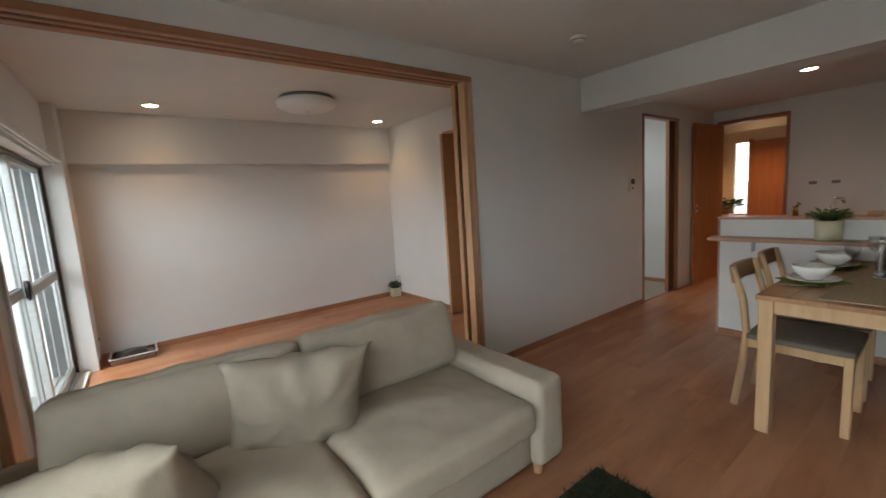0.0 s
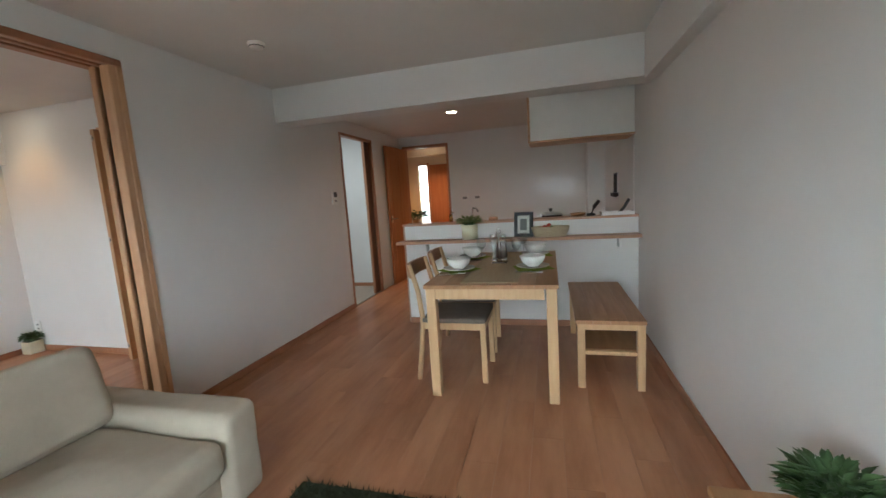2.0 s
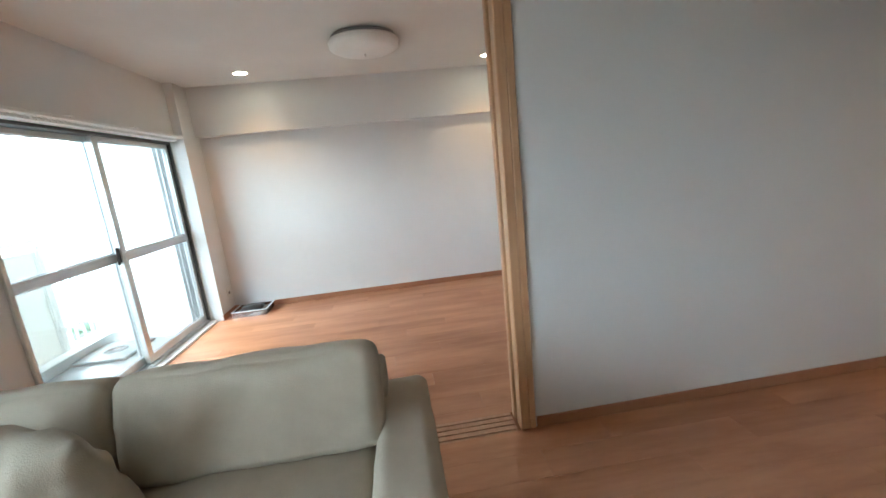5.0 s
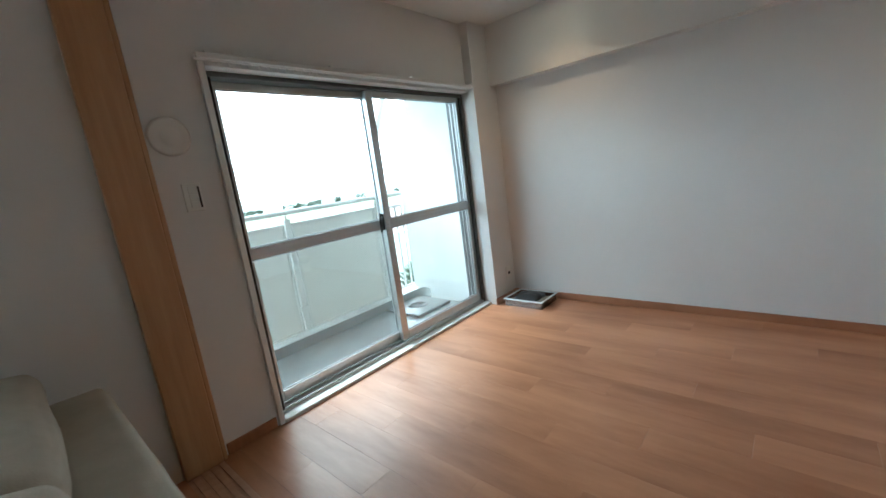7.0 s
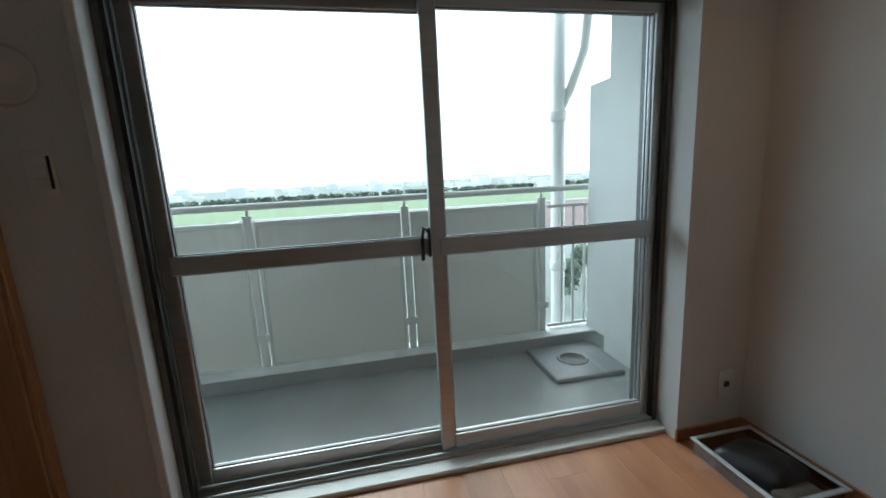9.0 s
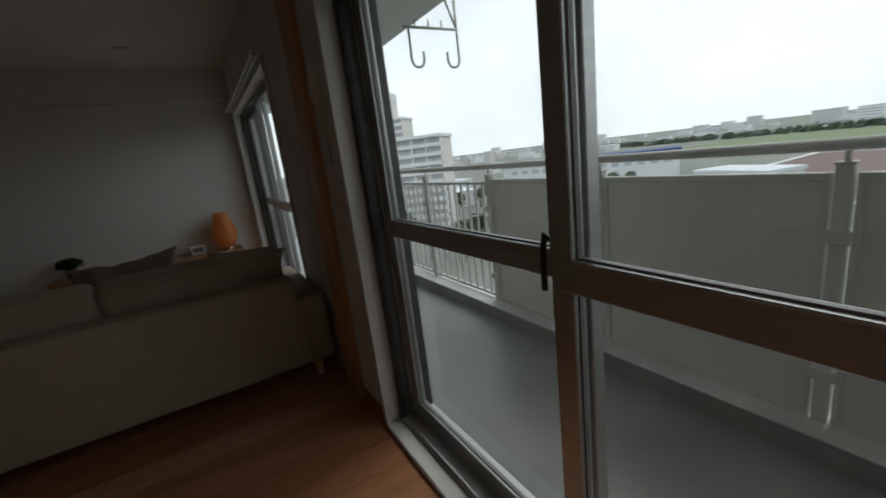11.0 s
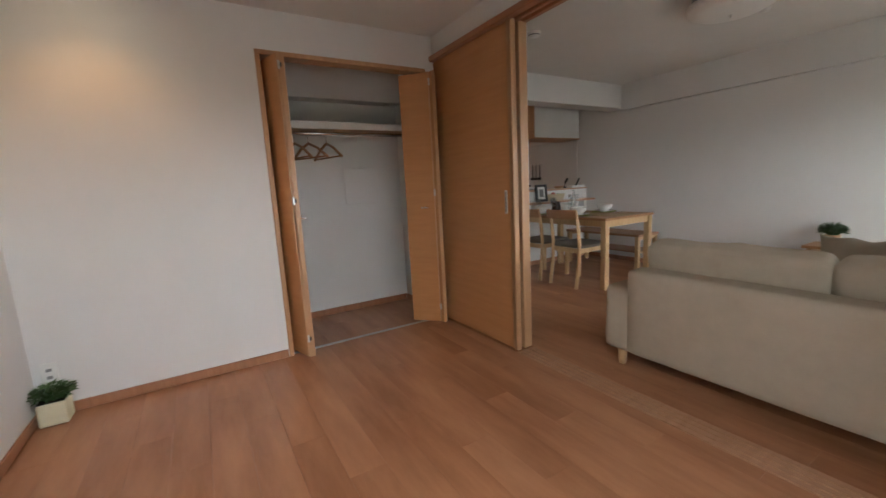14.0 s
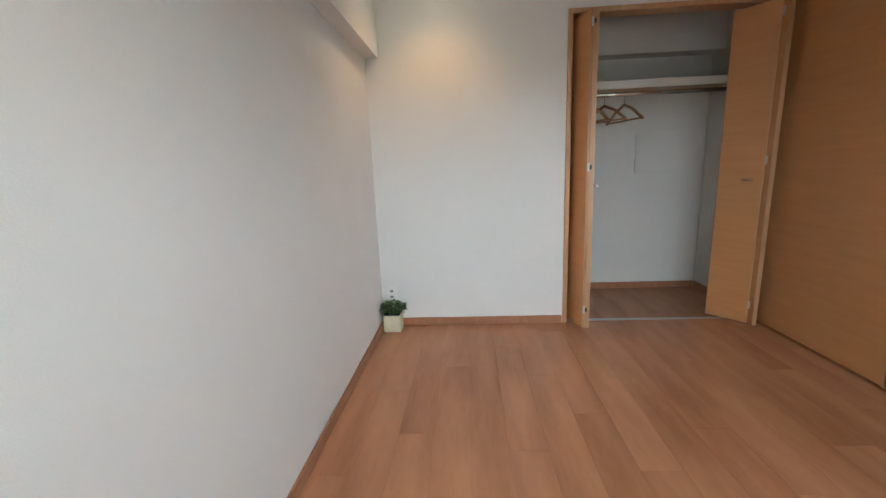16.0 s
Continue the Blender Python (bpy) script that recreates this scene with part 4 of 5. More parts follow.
def setting(x, y, turn):
    n = part("napkin", cloth_mesh(0.235, 0.215, x * 7 + y), NAPKIN)
    n.matrix_basis = pose(x, y, TZ + 0.001, 0, 0, turn + 28)
    tagged(n, "lime green napkin under a plate", "napkin", "table napkins")
    p = part("plate", lathe([(0.05, 0), (0.07, 0.004), (0.11, 0.014), (0.112, 0.017), (0.07, 0.009), (0.0, 0.008)], 32), CERAMIC)
    p.location = (x, y, TZ + 0.010)
    tagged(p, "white ceramic plate on a green napkin", "plate", "table plates")
    b = part("bowl", lathe([(0.038, 0), (0.042, 0.006), (0.073, 0.032), (0.087, 0.072), (0.084, 0.073), (0.068, 0.036), (0.03, 0.012), (0.0, 0.010)], 32), CERAMIC)
    b.location = (x, y, TZ + 0.020)
    tagged(b, "white ceramic bowl on a plate", "bowl", "table bowls")
    f = thing("fork", "small steel fork beside a plate", "cutlery", (x - 0.02, y - 0.13, TZ + 0.006), turn, group="table cutlery")
    part("handle", box(-0.09, 0.04, -0.005, 0.005, 0, 0.003, 0.001, 1), CHROME, f)
    part("head", box(0.04, 0.09, -0.011, 0.011, 0, 0.004, 0.001, 1), CHROME, f)
    copy_thing(f, pose(x - 0.02, y - 0.155, TZ + 0.006, 0, 0, turn + 3))


for x, y, turn in ((1.63, 3.42, 20), (2.13, 3.47, -12), (1.63, 3.95, 15), (2.13, 4.02, -18)):
    setting(x, y, turn)


def wine_glass(x, y):
    g = part("wine_glass", lathe([(0.032, 0), (0.032, 0.003), (0.005, 0.007), (0.004, 0.075), (0.02, 0.088), (0.036, 0.115), (0.037, 0.145), (0.030, 0.175), (0.029, 0.175), (0.035, 0.143), (0.034, 0.116), (0.018, 0.091), (0.0, 0.086)], 24), CLEAR)
    g.location = (x, y, TZ)
    tagged(g, "clear stemmed wine glass", "glass", "wine glasses")


for x, y in ((1.72, 3.85), (2.0, 3.80), (1.78, 4.14), (2.03, 4.15)):
    wine_glass(x, y)
c = thing("condiment_stand", "chrome stand with glass cruets in the middle of the table", "condiment stand", (1.88, 3.70, TZ + 0.003))
part("base", box(-0.058, 0.058, -0.045, 0.045, 0, 0.008, 0.003, 2), CHROME, c)
part("stem", tube(bmesh.new(), [(0, 0, 0.008), (0, 0, 0.225)], 0.005, 8), CHROME, c)
part("handle_ring", tube(bmesh.new(), [(0.018 * math.cos(q), 0, 0.240 + 0.018 * math.sin(q)) for q in [2 * math.pi * i / 14 for i in range(15)]], 0.0035, 6), CHROME, c)
for x in (-0.034, 0.034):
    for y in (-0.024, 0.024):
        j = part("cruet", lathe([(0.019, 0.035), (0.021, 0.05), (0.021, 0.16), (0.017, 0.18), (0.014, 0.19)], 16, (x, y, 0)), CLEAR, c)
        part("stopper", lathe([(0.016, 0.19), (0.018, 0.20), (0.014, 0.212), (0.0, 0.216)], 16, (x, y, 0)), CHROME, j)
        part("foot", lathe([(0.012, 0.008), (0.021, 0.014), (0.023, 0.026), (0.019, 0.036)], 16, (x, y, 0)), CHROME, j)
ct = part("coffee_pot", lathe([(0.05, 0), (0.055, 0.02), (0.05, 0.08), (0.04, 0.12), (0.044, 0.13)], 24), material("dark_coffee_glass", (0.05, 0.018, 0.01), 0.1))
ct.location = (1.86, 3.94, TZ + 0.003)
tagged(ct, "dark coffee-filled glass pot on the runner", "pot")

# ---- counter and kitchen ----
structure("counter_wall", box(0.88, XR, 4.40, 4.52, 0, 0.965), WALL, "white half-height wall of the kitchen counter", "wall")
structure("counter_end_trim", box(0.865, 0.88, 4.395, 4.525, 0, 0.965, 0.003, 1), SHELFWOOD, "wooden edge strip of the counter wall", "trim")
structure("counter_cap", box(0.86, XR, 4.385, 4.57, 0.965, 0.985, 0.003, 1), SHELFWOOD, "wooden cap on the kitchen counter wall", "counter")
t = thing("counter_shelf", "wooden serving shelf along the counter wall", "shelf", (0, 0, 0))
part("board", box(0.84, XR - 0.002, 4.24, 4.398, 0.805, 0.832, 0.004, 2), SHELFWOOD, t)
for x in (1.1, 1.9, 2.8):
    part("bracket", box(x, x + 0.02, 4.30, 4.398, 0.72, 0.803, 0.003, 1), WHITEPAINT, t)
t = thing("kitchen_unit", "white kitchen base unit with steel worktop and gas hob", "kitchen unit", (0, 0, 0))
part("body", box(1.0, XR - 0.01, 4.57, 5.18, 0, 0.82), WHITEPAINT, t)
part("worktop", box(0.95, XR - 0.01, 4.57, 5.20, 0.82, 0.86, 0.006, 2), STEEL, t)
part("hob", box(2.25, 2.85, 4.68, 5.12, 0.86, 0.90, 0.006, 2), BLACK, t)
for x in (2.4, 2.7):
    part("burner", lathe([(0.07, 0.90), (0.075, 0.915), (0.03, 0.93), (0.0, 0.93)], 20, (x, 4.9, 0)), BLACK, t)
fb = bmesh.new()
tube(fb, [(1.5, 4.66, 0.86), (1.5, 4.66, 1.05), (1.51, 4.70, 1.10), (1.53, 4.80, 1.09), (1.535, 4.83, 1.06)], 0.011, 10)
tagged(part("kitchen_tap", fb, CHROME), "chrome kitchen tap at the sink", "tap")
fb = bmesh.new()
tube(fb, [(1.33, 4.49, 0.985), (1.33, 4.49, 1.05), (1.35, 4.49, 1.08)], 0.018, 10)
tagged(part("brass_bottle", fb, material("brass", (0.55, 0.36, 0.12), 0.25, metal=0.9)), "small brass-coloured bottle on the counter cap", "bottle")
p = thing("frying_pan", "black frying pan with steel lid on the hob", "pan", (2.26, 4.80, 0.93))
part("bowl", lathe([(0.09, 0.0), (0.11, 0.05), (0.115, 0.06), (0.0, 0.062)], 24), BLACK, p)
part("lid", lathe([(0.113, 0.06), (0.08, 0.085), (0.0, 0.092)], 24), STEEL, p)
part("knob", lathe([(0.012, 0.09), (0.02, 0.12), (0.0, 0.125)], 12), BLACK, p)
p = thing("dish_tray", "pale wooden dish tray on the counter cap", "tray", (1.74, 4.47, 0.985))
part("tray", box(-0.04, 0.04, -0.03, 0.03, 0, 0.03, 0.006, 2), CLAYPOT, p)
p = thing("cooking_jar", "black lever-top jar on the counter cap", "jar", (2.60, 4.48, 0.985))
jb = bmesh.new()
tube(jb, [(0, 0, 0), (0.03, 0, 0.08), (0.07, 0, 0.13)], 0.016, 10)
part("spout", jb, BLACK, p)
part("foot", lathe([(0.04, 0), (0.035, 0.02), (0.0, 0.025)], 16), BLACK, p)
p = thing("wooden_bowl", "low orange wooden bowl on the counter cap", "bowl", (2.49, 4.475, 0.985))
part("bowl", lathe([(0.045, 0), (0.062, 0.012), (0.068, 0.030), (0.063, 0.030), (0.05, 0.012), (0.0, 0.010)], 24), OAKTOP, p)
p = thing("enamel_tray", "white enamel tray on the counter cap", "tray", (2.81, 4.478, 0.985))
tb = bmesh.new()
for q in ((-0.13, 0.13, -0.075, 0.075, 0, 0.004), (-0.13, -0.126, -0.075, 0.075, 0.004, 0.03), (0.126, 0.13, -0.075, 0.075, 0.004, 0.03), (-0.126, 0.126, -0.075, -0.071, 0.004, 0.03), (-0.126, 0.126, 0.071, 0.075, 0.004, 0.03)):
    bx(tb, *q)
part("tray", tb, CERAMIC, p)
part("dark_ladle", tube(bmesh.new(), [(0.02, 0, 0.012), (0.06, 0.0, 0.06), (0.10, 0.0, 0.13)], 0.013, 8), BLACK, p)
t = thing("wall_cabinet", "white kitchen wall cabinet edged in wood", "cabinet", (0, 0, 0))
part("body", box(2.10, XR - 0.005, 4.53, 4.88, 1.675, 2.165), WHITEPAINT, t)
part("side_panel", box(2.08, 2.099, 4.52, 4.89, 1.657, 2.168, 0.002, 1), CASING, t, "orange wooden side panel")
part("bottom_panel", box(2.099, XR - 0.003, 4.52, 4.89, 1.657, 1.674, 0.002, 1), CASING, t, "wooden bottom edge")
structure("kitchen_panel", box(XR - 0.008, XR - 0.001, 4.56, YK, 0.86, 1.67), PANEL, "grey fireproof panel on the kitchen wall", "panel")
structure("kitchen_pillar", box(2.75, XR, YK - 0.35, YK, 0, 2.17), WALL, "white papered pillar in the kitchen corner", "column")
structure("range_hood_duct", box(2.55, XR - 0.01, 4.93, 5.40, 1.80, 2.168, 0.01, 1), STEEL, "steel range hood over the hob", "hood")
r = thing("utensil_rail", "steel rail with hanging black ladles on the panel", "utensil rail", (XR - 0.03, 5.35, 1.36))
part("rail", tube(bmesh.new(), [(0, -0.12, 0), (0, 0.12, 0)], 0.006, 8), STEEL, r)
for k in range(3):
    y = -0.08 + k * 0.08
    ub = bmesh.new()
    tube(ub, [(-0.01, y, 0.0), (-0.012, y, -0.20)], 0.006, 8)
    u = part("utensil", ub, BLACK, r)
    part("head", lathe([(0.0, -0.25), (0.028, -0.235), (0.03, -0.205), (0.0, -0.2)], 14, (-0.02, y, 0)), BLACK, u)


# ---- plants ----
def plant(name, label, at, pot, leafmat, count, size, spread, height, seed, pots=CREAMPOT, box_pot=False):
    t = thing(name, label, "potted plant", at)
    r0, r1, h = pot
    if box_pot:
        part("pot", box(-r1, r1, -r1, r1, 0, h, 0.012, 2), pots, t)
        part("soil", box(-r1 * 0.9, r1 * 0.9, -r1 * 0.9, r1 * 0.9, h, h + 0.004), SOIL, t)
    else:
        part("pot", lathe([(r0, 0), (r1, h), (r1 * 0.9, h), (r1 * 0.85, h - 0.015), (0, h - 0.015)], 28), pots, t)
        part("soil", lathe([(r1 * 0.86, h - 0.014), (0.0, h - 0.008)], 20), SOIL, t)
    rg = random.Random(seed)
    stems, leaves = bmesh.new(), bmesh.new()
    for k in range(count):
        a = rg.uniform(0, 2 * math.pi)
        out = spread * math.sqrt(rg.random())
        top = Vector((out * math.cos(a), out * math.sin(a), h + height * (0.25 + 0.75 * rg.random()) * (1 - 0.4 * (out / spread) ** 2)))
        root = Vector((0.3 * top.x, 0.3 * top.y, h - 0.01))
        if k % 3 == 0:
            tube(stems, [root, (root + top) / 2 + Vector((0, 0, 0.01)), top], 0.0018, 4)
        tilt = Vector((math.cos(a), math.sin(a), rg.uniform(-0.2, 0.9))).normalized()
        side = tilt.cross(Vector((rg.uniform(-0.4, 0.4), rg.uniform(-0.4, 0.4), 1))).normalized()
        up = side.cross(tilt)
        s = size * rg.uniform(0.6, 1.2)
        pts = [top + tilt * s * u + side * s * v + up * s * w for u, v, w in ((0, 0, 0), (0.32, -0.23, 0.09), (0.72, -0.18, 0.04), (1.15, 0, -0.14), (0.72, 0.18, 0.04), (0.32, 0.23, 0.09), (0.5, 0, -0.05))]
        vs = [leaves.verts.new(q) for q in pts]
        for i in range(6):
            f = leaves.faces.new((vs[i], vs[(i + 1) % 6], vs[6]))
            f.smooth = True
    part("stems", stems, LEAF, t)
    part("leaves", leaves, leafmat, t)
    return t


plant("potted_plant", "small green plant in a square cream pot on the floor corner", (-2.565, 3.262, 0), (0.058, 0.060, 0.122), LEAF, 260, 0.030, 0.075, 0.085, 3, CREAMPOT, True)
plant("potted_plant", "leafy green plant in a terracotta pot on the sideboard", (2.83, 1.71, 0.43), (0.04, 0.052, 0.085), LEAF, 480, 0.032, 0.078, 0.095, 5, CLAYPOT)
plant("potted_plant", "green plant in a cream round pot on the counter shelf", (1.54, 4.32, 0.832), (0.07, 0.076, 0.135), LEAFLIGHT, 260, 0.035, 0.10, 0.07, 7, CREAMPOT)
plant("potted_plant", "small palm-like plant on the hall cabinet", (-0.32, 8.25, 0.725), (0.05, 0.06, 0.08), LEAF, 120, 0.10, 0.18, 0.18, 8, CLAYPOT)

f = thing("photo_frame", "black picture frame with a printed card on the counter shelf", "picture frame", (2.02, 4.33, 0.834), turn=-14)
fb = bmesh.new()
for p in ((-0.085, 0.085, -0.012, 0.012, 0, 0.03), (-0.085, 0.085, -0.012, 0.012, 0.19, 0.22), (-0.085, -0.055, -0.012, 0.012, 0.03, 0.19), (0.055, 0.085, -0.012, 0.012, 0.03, 0.19)):
    bx(fb, *p, bevel=0.003, segs=1)
part("frame", fb, BLACK, f)
part("print", box(-0.055, 0.055, 0.0, 0.006, 0.03, 0.19), PAPER, f)
part("picture", box(-0.03, 0.03, -0.003, 0.002, 0.06, 0.16), INK, f, "grey printed block")
f.matrix_basis = pose(2.02, 4.33, 0.834, -8, 0, -14)

b = thing("bread_basket", "pale wicker basket with red peppers on the counter shelf", "basket", (2.25, 4.32, 0.832))
wv = bmesh.new()
for k in range(6):
    r0 = 0.115 + 0.004 * k
    pts = [(1.15 * r0 * math.cos(a), 0.55 * r0 * math.sin(a), 0.009 + 0.0145 * k) for a in [2 * math.pi * q / 28 for q in range(29)]]
    tube(wv, pts, 0.0085, 6)
part("weave", wv, WICKER, b)
part("bottom", box(-0.11, 0.11, -0.05, 0.05, 0.002, 0.012), WICKER, b)
for k in range(7):
    x = -0.09 + 0.03 * k
    q = part("red_pepper", lathe([(0.0, 0), (0.016, 0.006), (0.022, 0.025), (0.016, 0.042), (0.0, 0.045)], 12), RED)
    q.matrix_basis = pose(2.25 + x, 4.32 + 0.02 * (-1) ** k, 0.875 + 0.018 * (k % 3), 30 * k, 20, 50 * k)
    tagged(q, "red pepper in the wicker basket", "vegetable", "basket vegetables")
lf = bmesh.new()
leaf_cloud(lf, (2.25, 4.32, 0.905), 0.06, 26, 0.02, 77, 0.3)
tagged(part("herb_leaves", lf, LEAFLIGHT), "green herb leaves in the wicker basket", "herbs", kind="stuff")

# ---- sideboard ----
t = thing("sideboard", "low honey-oak sideboard along the living-room wall", "sideboard", (0, 0, 0))
part("top", box(2.64, 2.955, 0.31, 1.86, 0.405, 0.43, 0.004, 2), OAKTOP, t)
part("body", bx(bx(box(2.66, 2.95, 0.33, 0.36, 0.06, 0.405), 2.66, 2.95, 1.80, 1.83, 0.06, 0.405), 2.93, 2.95, 0.36, 1.80, 0.06, 0.405), OAKTOP, t)
part("bottom_board", box(2.66, 2.95, 0.33, 1.83, 0.06, 0.085), OAKTOP, t)
for k, (a, b_) in enumerate(((0.365, 1.05), (1.35, 1.795))):
    for z in (0.09, 0.245):
        d = part("drawer", box(2.65, 2.90, a, b_, z, z + 0.15, 0.003, 1), OAKTOP, t)
        part("handle", box(2.635, 2.651, (a + b_) / 2 - 0.06, (a + b_) / 2 + 0.06, z + 0.128, z + 0.138), OAK, d)
for y in (0.36, 1.76):
    for x in (2.67, 2.90):
        part("leg", box(x, x + 0.035, y, y + 0.035, 0, 0.06), OAK, t)
l = thing("table_lamp", "glowing orange woven-paper table lamp on the sideboard", "lamp", (2.79, 0.45, 0.43))
part("shade", lathe([(0.070, 0.025), (0.104, 0.075), (0.122, 0.14), (0.118, 0.20), (0.094, 0.28), (0.070, 0.345), (0.062, 0.38), (0.060, 0.38), (0.067, 0.345), (0.090, 0.28), (0.114, 0.20), (0.118, 0.14), (0.100, 0.077), (0.067, 0.027)], 36), SHADE, l)
part("base", lathe([(0.06, 0), (0.062, 0.012), (0.03, 0.025), (0.0, 0.026)], 24), CHROME, l)
hot = part("bulb", lathe([(0.0, 0.09), (0.025, 0.10), (0.03, 0.12), (0.0, 0.145)], 14), HOTSPOT, l)
f = thing("digital_clock", "small silver desk clock on the sideboard", "clock", (2.80, 0.72, 0.431), turn=-80)
part("case", box(-0.07, 0.07, -0.02, 0.02, 0, 0.085, 0.008, 2), PLASTIC, f)
part("display", box(-0.05, 0.05, -0.024, -0.018, 0.02, 0.068), GREYPLASTIC, f)
part("digits", bx(bx(box(-0.035, -0.02, -0.0255, -0.023, 0.03, 0.058), -0.01, 0.005, -0.0255, -0.023, 0.03, 0.058), 0.015, 0.03, -0.0255, -0.023, 0.03, 0.058), BLACK, f)

# ---- fixtures ----
t = thing("ceiling_light", "flat square washroom ceiling light, switched on", "ceiling light", (-0.75, 5.0, H))
part("housing", box(-0.15, 0.15, -0.15, 0.15, -0.03, 0, 0.004, 1), PLASTIC, t)


def ceiling_light(x, y):
    t = thing("ceiling_light", "round white ceiling light, switched off", "ceiling light", (x, y, H), group="ceiling lights")
    part("mount", lathe([(0.225, 0), (0.235, -0.03), (0.0, -0.03)], 40), GREYPLASTIC, t, "dark grey mounting ring")
    part("diffuser", lathe([(0.243, -0.032), (0.25, -0.045), (0.245, -0.075), (0.20, -0.098), (0.10, -0.112), (0.0, -0.115)], 48), OPAL, t)
    part("rim", lathe([(0.250, -0.030), (0.254, -0.038), (0.25, -0.046)], 48), PLASTIC, t)
    part("pull_knob", lathe([(0.0, -0.135), (0.006, -0.132), (0.006, -0.113), (0.0, -0.11)], 10), PLASTIC, t)


ceiling_light(-1.47, 1.91)
ceiling_light(1.33, 1.94)
for x, y, z in DOWNLIGHTS:
    t = thing("downlight", "round recessed downlight glowing warm", "downlight", (x, y, z), group="downlights")
    part("ring", lathe([(0.055, -0.001), (0.062, -0.006), (0.066, -0.003), (0.066, 0.0)], 28), PLASTIC, t)
    part("lens", lathe([(0.054, -0.003), (0.0, -0.004)], 24), LAMPGLOW, t)
t = thing("smoke_detector", "round white smoke detector on the ceiling", "smoke detector", (0.56, 2.95, H))
part("body", lathe([(0.05, 0), (0.05, -0.015), (0.038, -0.03), (0.0, -0.033)], 24), PLASTIC, t)
part("vent_ring", lathe([(0.043, -0.018), (0.046, -0.02), (0.042, -0.026)], 24), GREYPLASTIC, t)
t = thing("smoke_detector", "flat white sensor on the ceiling near the window", "smoke detector", (2.25, 0.85, H))
part("body", lathe([(0.05, 0), (0.048, -0.012), (0.0, -0.016)], 24), PLASTIC, t)
t = thing("pull_cord_sensor", "small white ceiling rosette beside the lamp", "rosette", (1.80, 1.93, H))
part("body", lathe([(0.035, 0), (0.03, -0.02), (0.0, -0.025)], 20), PLASTIC, t)


def plate_on_x(name, label, y, z, w, h, extra, x=0.0):
    t = thing(name, label, name.replace("_", " "), (x, y, z))
    part("plate", box(0, 0.018, -w / 2, w / 2, -h / 2, h / 2, 0.004, 2), PLASTIC, t)
    for n, y0, y1, z0, z1, m_ in extra:
        part(n, box(0.017, 0.021, y0, y1, z0, z1), m_, t)


plate_on_x("intercom", "white wall intercom with small dark screen", 4.65, 1.30, 0.10, 0.15, [("screen", -0.03, 0.035, 0.0, 0.055, BLACK), ("button", -0.02, 0.02, -0.05, -0.03, GREYPLASTIC)])
for x, n, lab in ((1.01, "switch_plate", "grey light switch plate on the kitchen wall"), (1.20, "water_heater_remote", "white water-heater remote with dark display")):
    t = thing(n, lab, "switch", (x, YK, 1.17))
    part("plate", box(-0.05, 0.05, -0.018, 0, -0.055, 0.055, 0.004, 2), PLASTIC, t)
    part("display", box(-0.035, 0.035, -0.021, -0.017, 0.0, 0.035), GREYPLASTIC, t)
t = thing("light_switch", "white three-way light switch beside the window", "switch", (-0.285, 0.10, 1.185))
part("plate", box(-0.036, 0.036, 0, 0.008, -0.06, 0.06, 0.003, 2), PLASTIC, t)
for k in range(3):
    part("rocker", box(-0.018, 0.016, 0.008, 0.012, -0.045 + k * 0.031, -0.017 + k * 0.031, 0.001, 1), PLASTIC, t)
part("dark_strip", box(-0.028, -0.021, 0.008, 0.010, -0.045, 0.045), BLACK, t)
t = thing("air_vent", "round white air vent on the window wall", "vent", (-0.25, 0.10, 1.44))
vb = lathe([(0.075, 0), (0.08, 0.008), (0.068, 0.016), (0.05, 0.010), (0.035, 0.02), (0.0, 0.022)], 32)
bmesh.ops.rotate(vb, verts=vb.verts[:], cent=(0, 0, 0), matrix=Matrix.Rotation(radians(-90), 3, "X"))
part("cover", vb, PLASTIC, t)
t = thing("power_outlet", "white wall outlet on the column", "outlet", (-2.55, 0.175, 0.225))
part("plate", box(-0.035, 0.035, 0, 0.008, -0.058, 0.058, 0.003, 2), PLASTIC, t)
part("socket", box(-0.012, 0.012, 0.008, 0.014, -0.012, 0.012, 0.002, 1), BLACK, t)
t = thing("power_outlet", "white wall outlet low on the closet wall", "outlet", (-2.58, YC, 0.235))
part("plate", box(-0.035, 0.035, -0.008, 0, -0.058, 0.058, 0.003, 2), PLASTIC, t)
for z in (-0.02, 0.02):
    part("socket", box(-0.012, 0.012, -0.011, -0.008, z - 0.008, z + 0.008), GREYPLASTIC, t)
t = thing("splash_guard", "clear glass splash guard behind the hob", "glass panel", (2.13, 4.56, 0.985))
g = part("pane", box(0, 0.42, -0.003, 0.003, 0.01, 0.36), glass("guard_glass", 0.007), t)
for x in (0.03, 0.37):
    part("clip", box(x, x + 0.02, -0.008, 0.008, 0, 0.03, 0.002, 1), STEEL, t)
t = thing("storage_tray", "clear plastic tray with a black pouch on the floor", "tray", (-2.475, 0.418, 0.0))
tb = bmesh.new()
for p in ((-0.13, 0.13, -0.165, 0.165, 0.001, 0.005), (-0.13, -0.125, -0.165, 0.165, 0.005, 0.06), (0.125, 0.13, -0.165, 0.165, 0.005, 0.06), (-0.125, 0.125, -0.165, -0.16, 0.005, 0.06), (-0.125, 0.125, 0.16, 0.165, 0.005, 0.06)):
    bx(tb, *p)
part("tray", tb, glass("cloudy_plastic", 0.22, (0.78, 0.81, 0.84)), t)
tb = bmesh.new()
for p in ((-0.142, -0.124, -0.177, 0.177), (0.124, 0.142, -0.177, 0.177), (-0.124, 0.124, -0.177, -0.159), (-0.124, 0.124, 0.159, 0.177)):
    bx(tb, *p, 0.058, 0.064, bevel=0.002, segs=1)
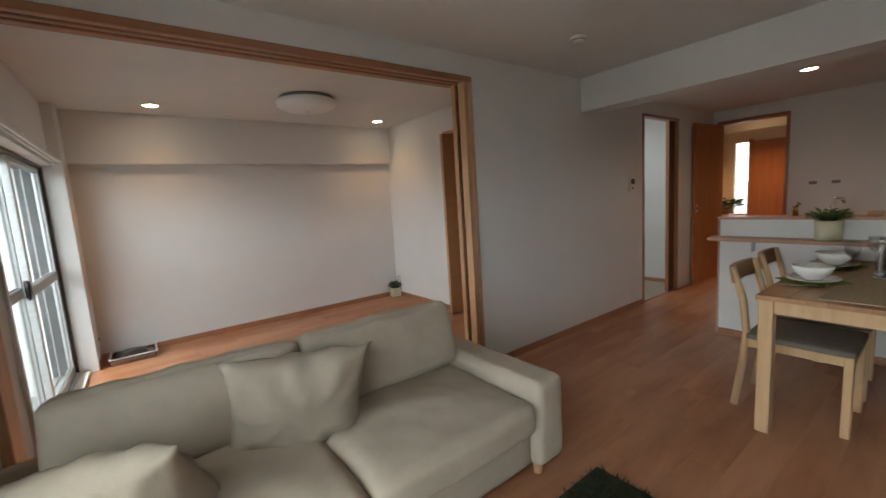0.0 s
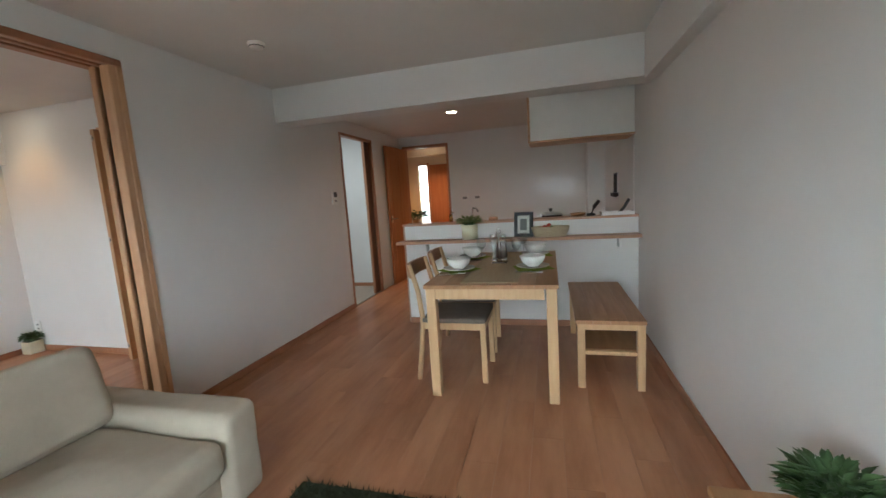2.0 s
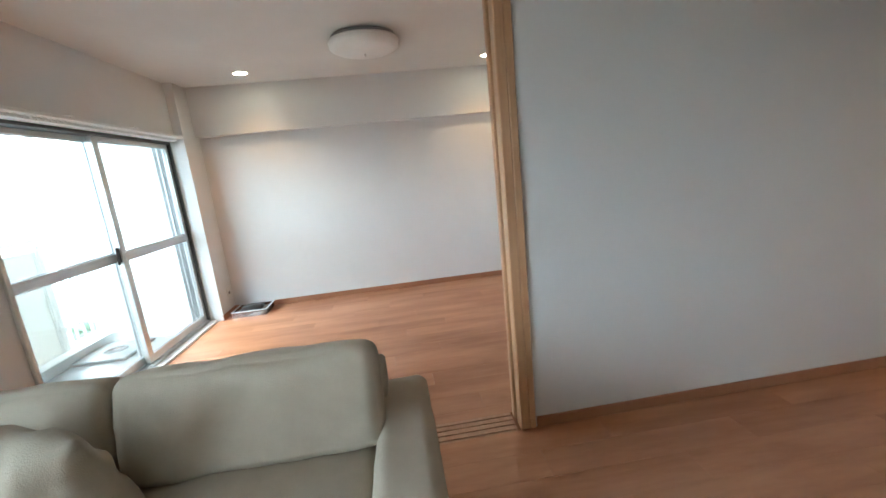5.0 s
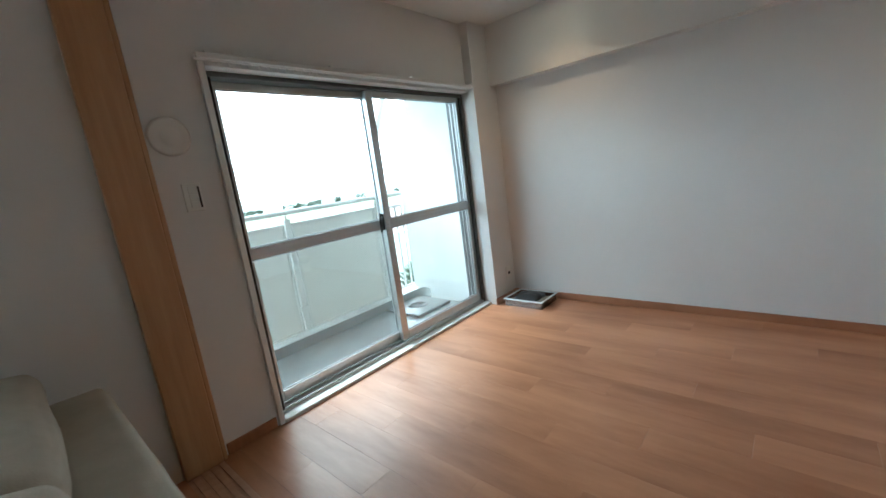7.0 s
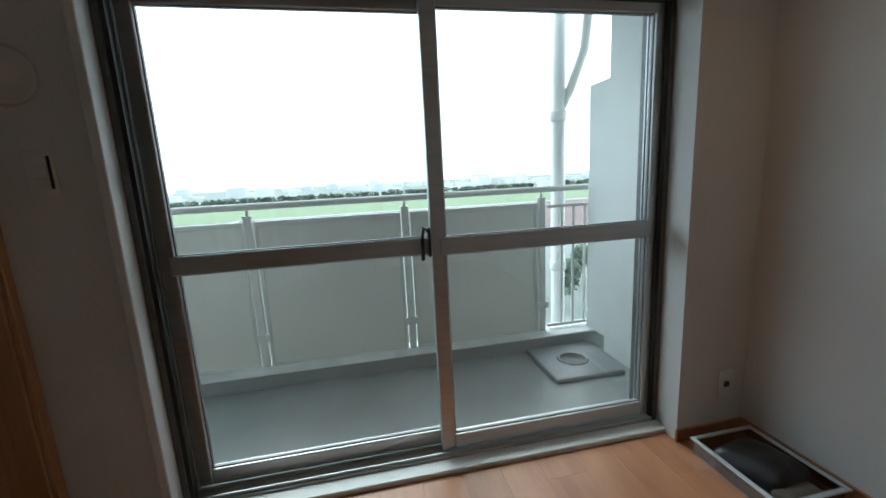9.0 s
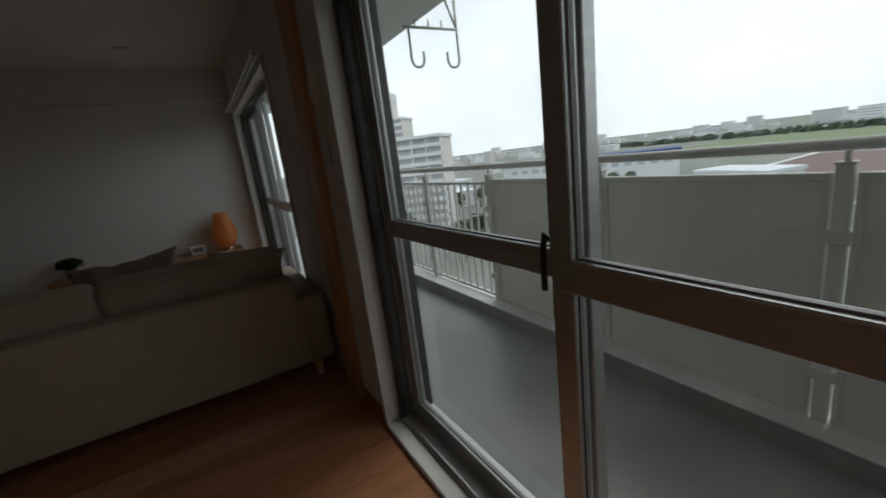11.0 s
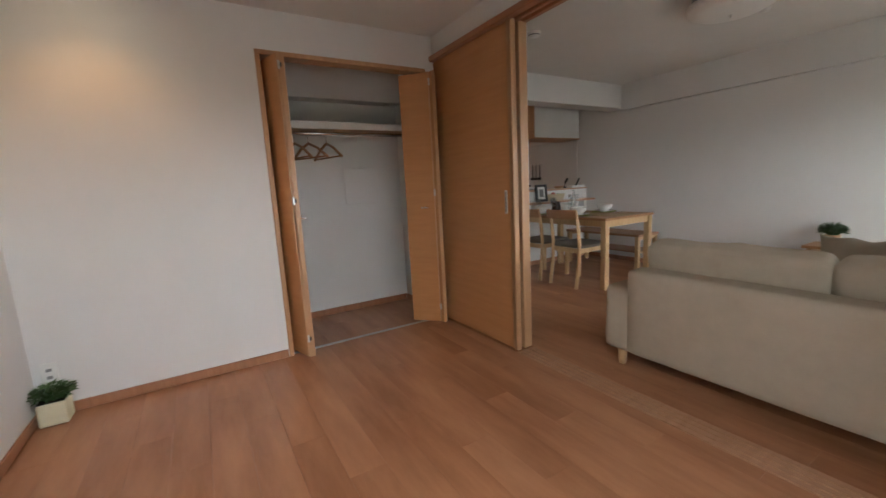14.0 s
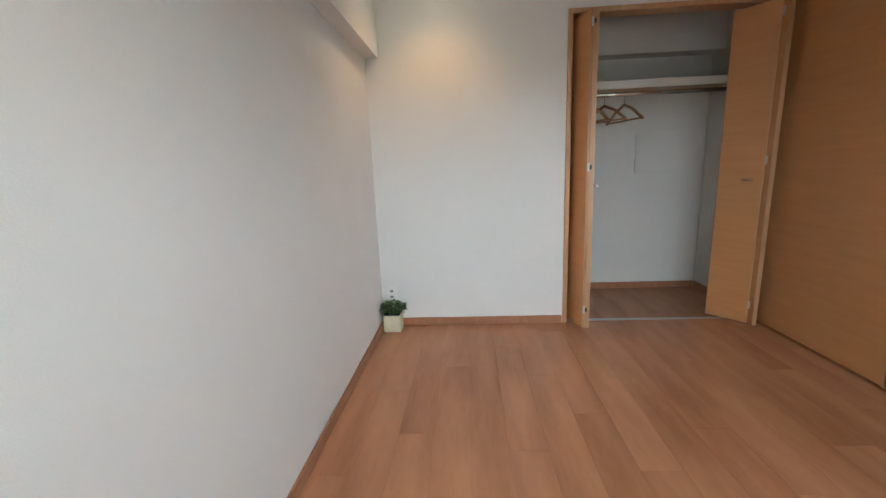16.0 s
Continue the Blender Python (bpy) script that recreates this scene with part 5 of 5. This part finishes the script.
part("rim", tb, material("milky_plastic_rim", (0.62, 0.65, 0.68), 0.3), t)
pouch = part("black_pouch", soft_box(-0.095, 0.09, -0.125, 0.10, 0.006, 0.075, 0.03, 0.014, 3, 10, 0.02), BLACK)
pouch.matrix_basis = pose(-2.475, 0.418, 0.0, 0, 0, 12)
tagged(pouch, "black cloth pouch in the tray", "pouch")
tagged(part("grey_cloth", soft_box(-2.56, -2.40, 0.50, 0.57, 0.006, 0.05, 0.015, 0.01, 8, 8, 0.01), SEATGREY), "folded grey cloth in the tray", "cloth")

# ---- closet inside ----
t = thing("closet_shelf", "pale wooden shelf with hanging rod in the closet", "shelf", (0, 0, 0))
part("board", box(-1.548, -0.112, 3.74, 4.095, 1.60, 1.625, 0.003, 1), OAK, t)
part("front_edge", box(-1.548, -0.112, 3.725, 3.745, 1.585, 1.64, 0.003, 1), WHITEPAINT, t)
part("rod", tube(bmesh.new(), [(-1.548, 3.78, 1.555), (-0.112, 3.78, 1.555)], 0.014, 12), CHROME, t)
for x in (-1.54, -0.125):
    part("rod_socket", box(x - 0.01, x + 0.012, 3.76, 3.80, 1.535, 1.60, 0.003, 1), GREYPLASTIC, t)
structure("closet_hatch", box(-0.66, -0.34, 4.092, 4.099, 0.98, 1.30, 0.002, 1), WALL, "white access hatch in the closet back wall", "hatch")


def hanger(x, turn):
    t = thing("clothes_hanger", "wooden clothes hanger on the closet rod", "hanger", (x, 3.78, 1.555), turn, group="closet hangers")
    a = bmesh.new()
    for s_ in (-1, 1):
        tube(a, [(0, 0, -0.075), (0, s_ * 0.10, -0.115), (0, s_ * 0.21, -0.19)], 0.010, 8)
    part("shoulders", a, BENCHTOP, t)
    part("bar", tube(bmesh.new(), [(0, -0.20, -0.185), (0, 0.20, -0.185)], 0.006, 8), BENCHTOP, t)
    hk = bmesh.new()
    tube(hk, [(0, 0.0, -0.075), (0, 0.0, -0.03)] + [(0, 0.018 * math.sin(q), 0.0 - 0.018 * math.cos(q) ) for q in [math.pi * i / 5 for i in range(0, 7)]], 0.002, 6)
    part("hook", hk, CHROME, t)


for x, turn in ((-1.12, 18), (-1.02, 24), (-0.88, 14)):
    hanger(x, turn)

# ---- floorboards ----
PLANKS = {}


def plank_mesh(w, l):
    key = (round(w, 3), round(l, 3))
    if key not in PLANKS:
        bm = bmesh.new()
        g = 0.0003
        top = [bm.verts.new(q) for q in ((g + 0.0006, g + 0.0006, 0), (w - g - 0.0006, g + 0.0006, 0), (w - g - 0.0006, l - g - 0.0006, 0), (g + 0.0006, l - g - 0.0006, 0))]
        low = [bm.verts.new(q) for q in ((g, g, -0.0003), (w - g, g, -0.0003), (w - g, l - g, -0.0003), (g, l - g, -0.0003))]
        base = [bm.verts.new((v.co.x, v.co.y, -0.011)) for v in low]
        bm.faces.new(top)
        for i in range(4):
            j = (i + 1) % 4
            bm.faces.new((low[i], low[j], top[j], top[i]))
            bm.faces.new((base[i], base[j], low[j], low[i]))
        PLANKS[key] = mesh_of("floorboard", bm, FLOOR)
    return PLANKS[key]


floor_ob = bpy.data.objects["floor"]


def lay(x0, x1, y0, y1, width, length):
    n = math.ceil((x1 - x0) / width)
    for i in range(n):
        xa = x0 + i * width
        w = min(width, x1 - xa)
        if w < 0.01:
            continue
        y = y0 - (length * ((i * 0.37) % 1.0))
        while y < y1:
            a, b_ = max(y, y0), min(y + length, y1)
            if b_ - a > 0.02:
                ob = new("floorboard", plank_mesh(w, b_ - a))
                ob.location = (xa, a, 0)
                ob.parent = floor_ob
            y += length


lay(XF, -0.14, 0.10, YC, 0.152, 0.91)
lay(-1.55, -0.11, YC, 4.10, 0.152, 0.91)
lay(0.01, XR, 0.10, YK, 0.152, 0.91)
lay(-0.5, 1.2, YK, 8.5, 0.152, 0.91)
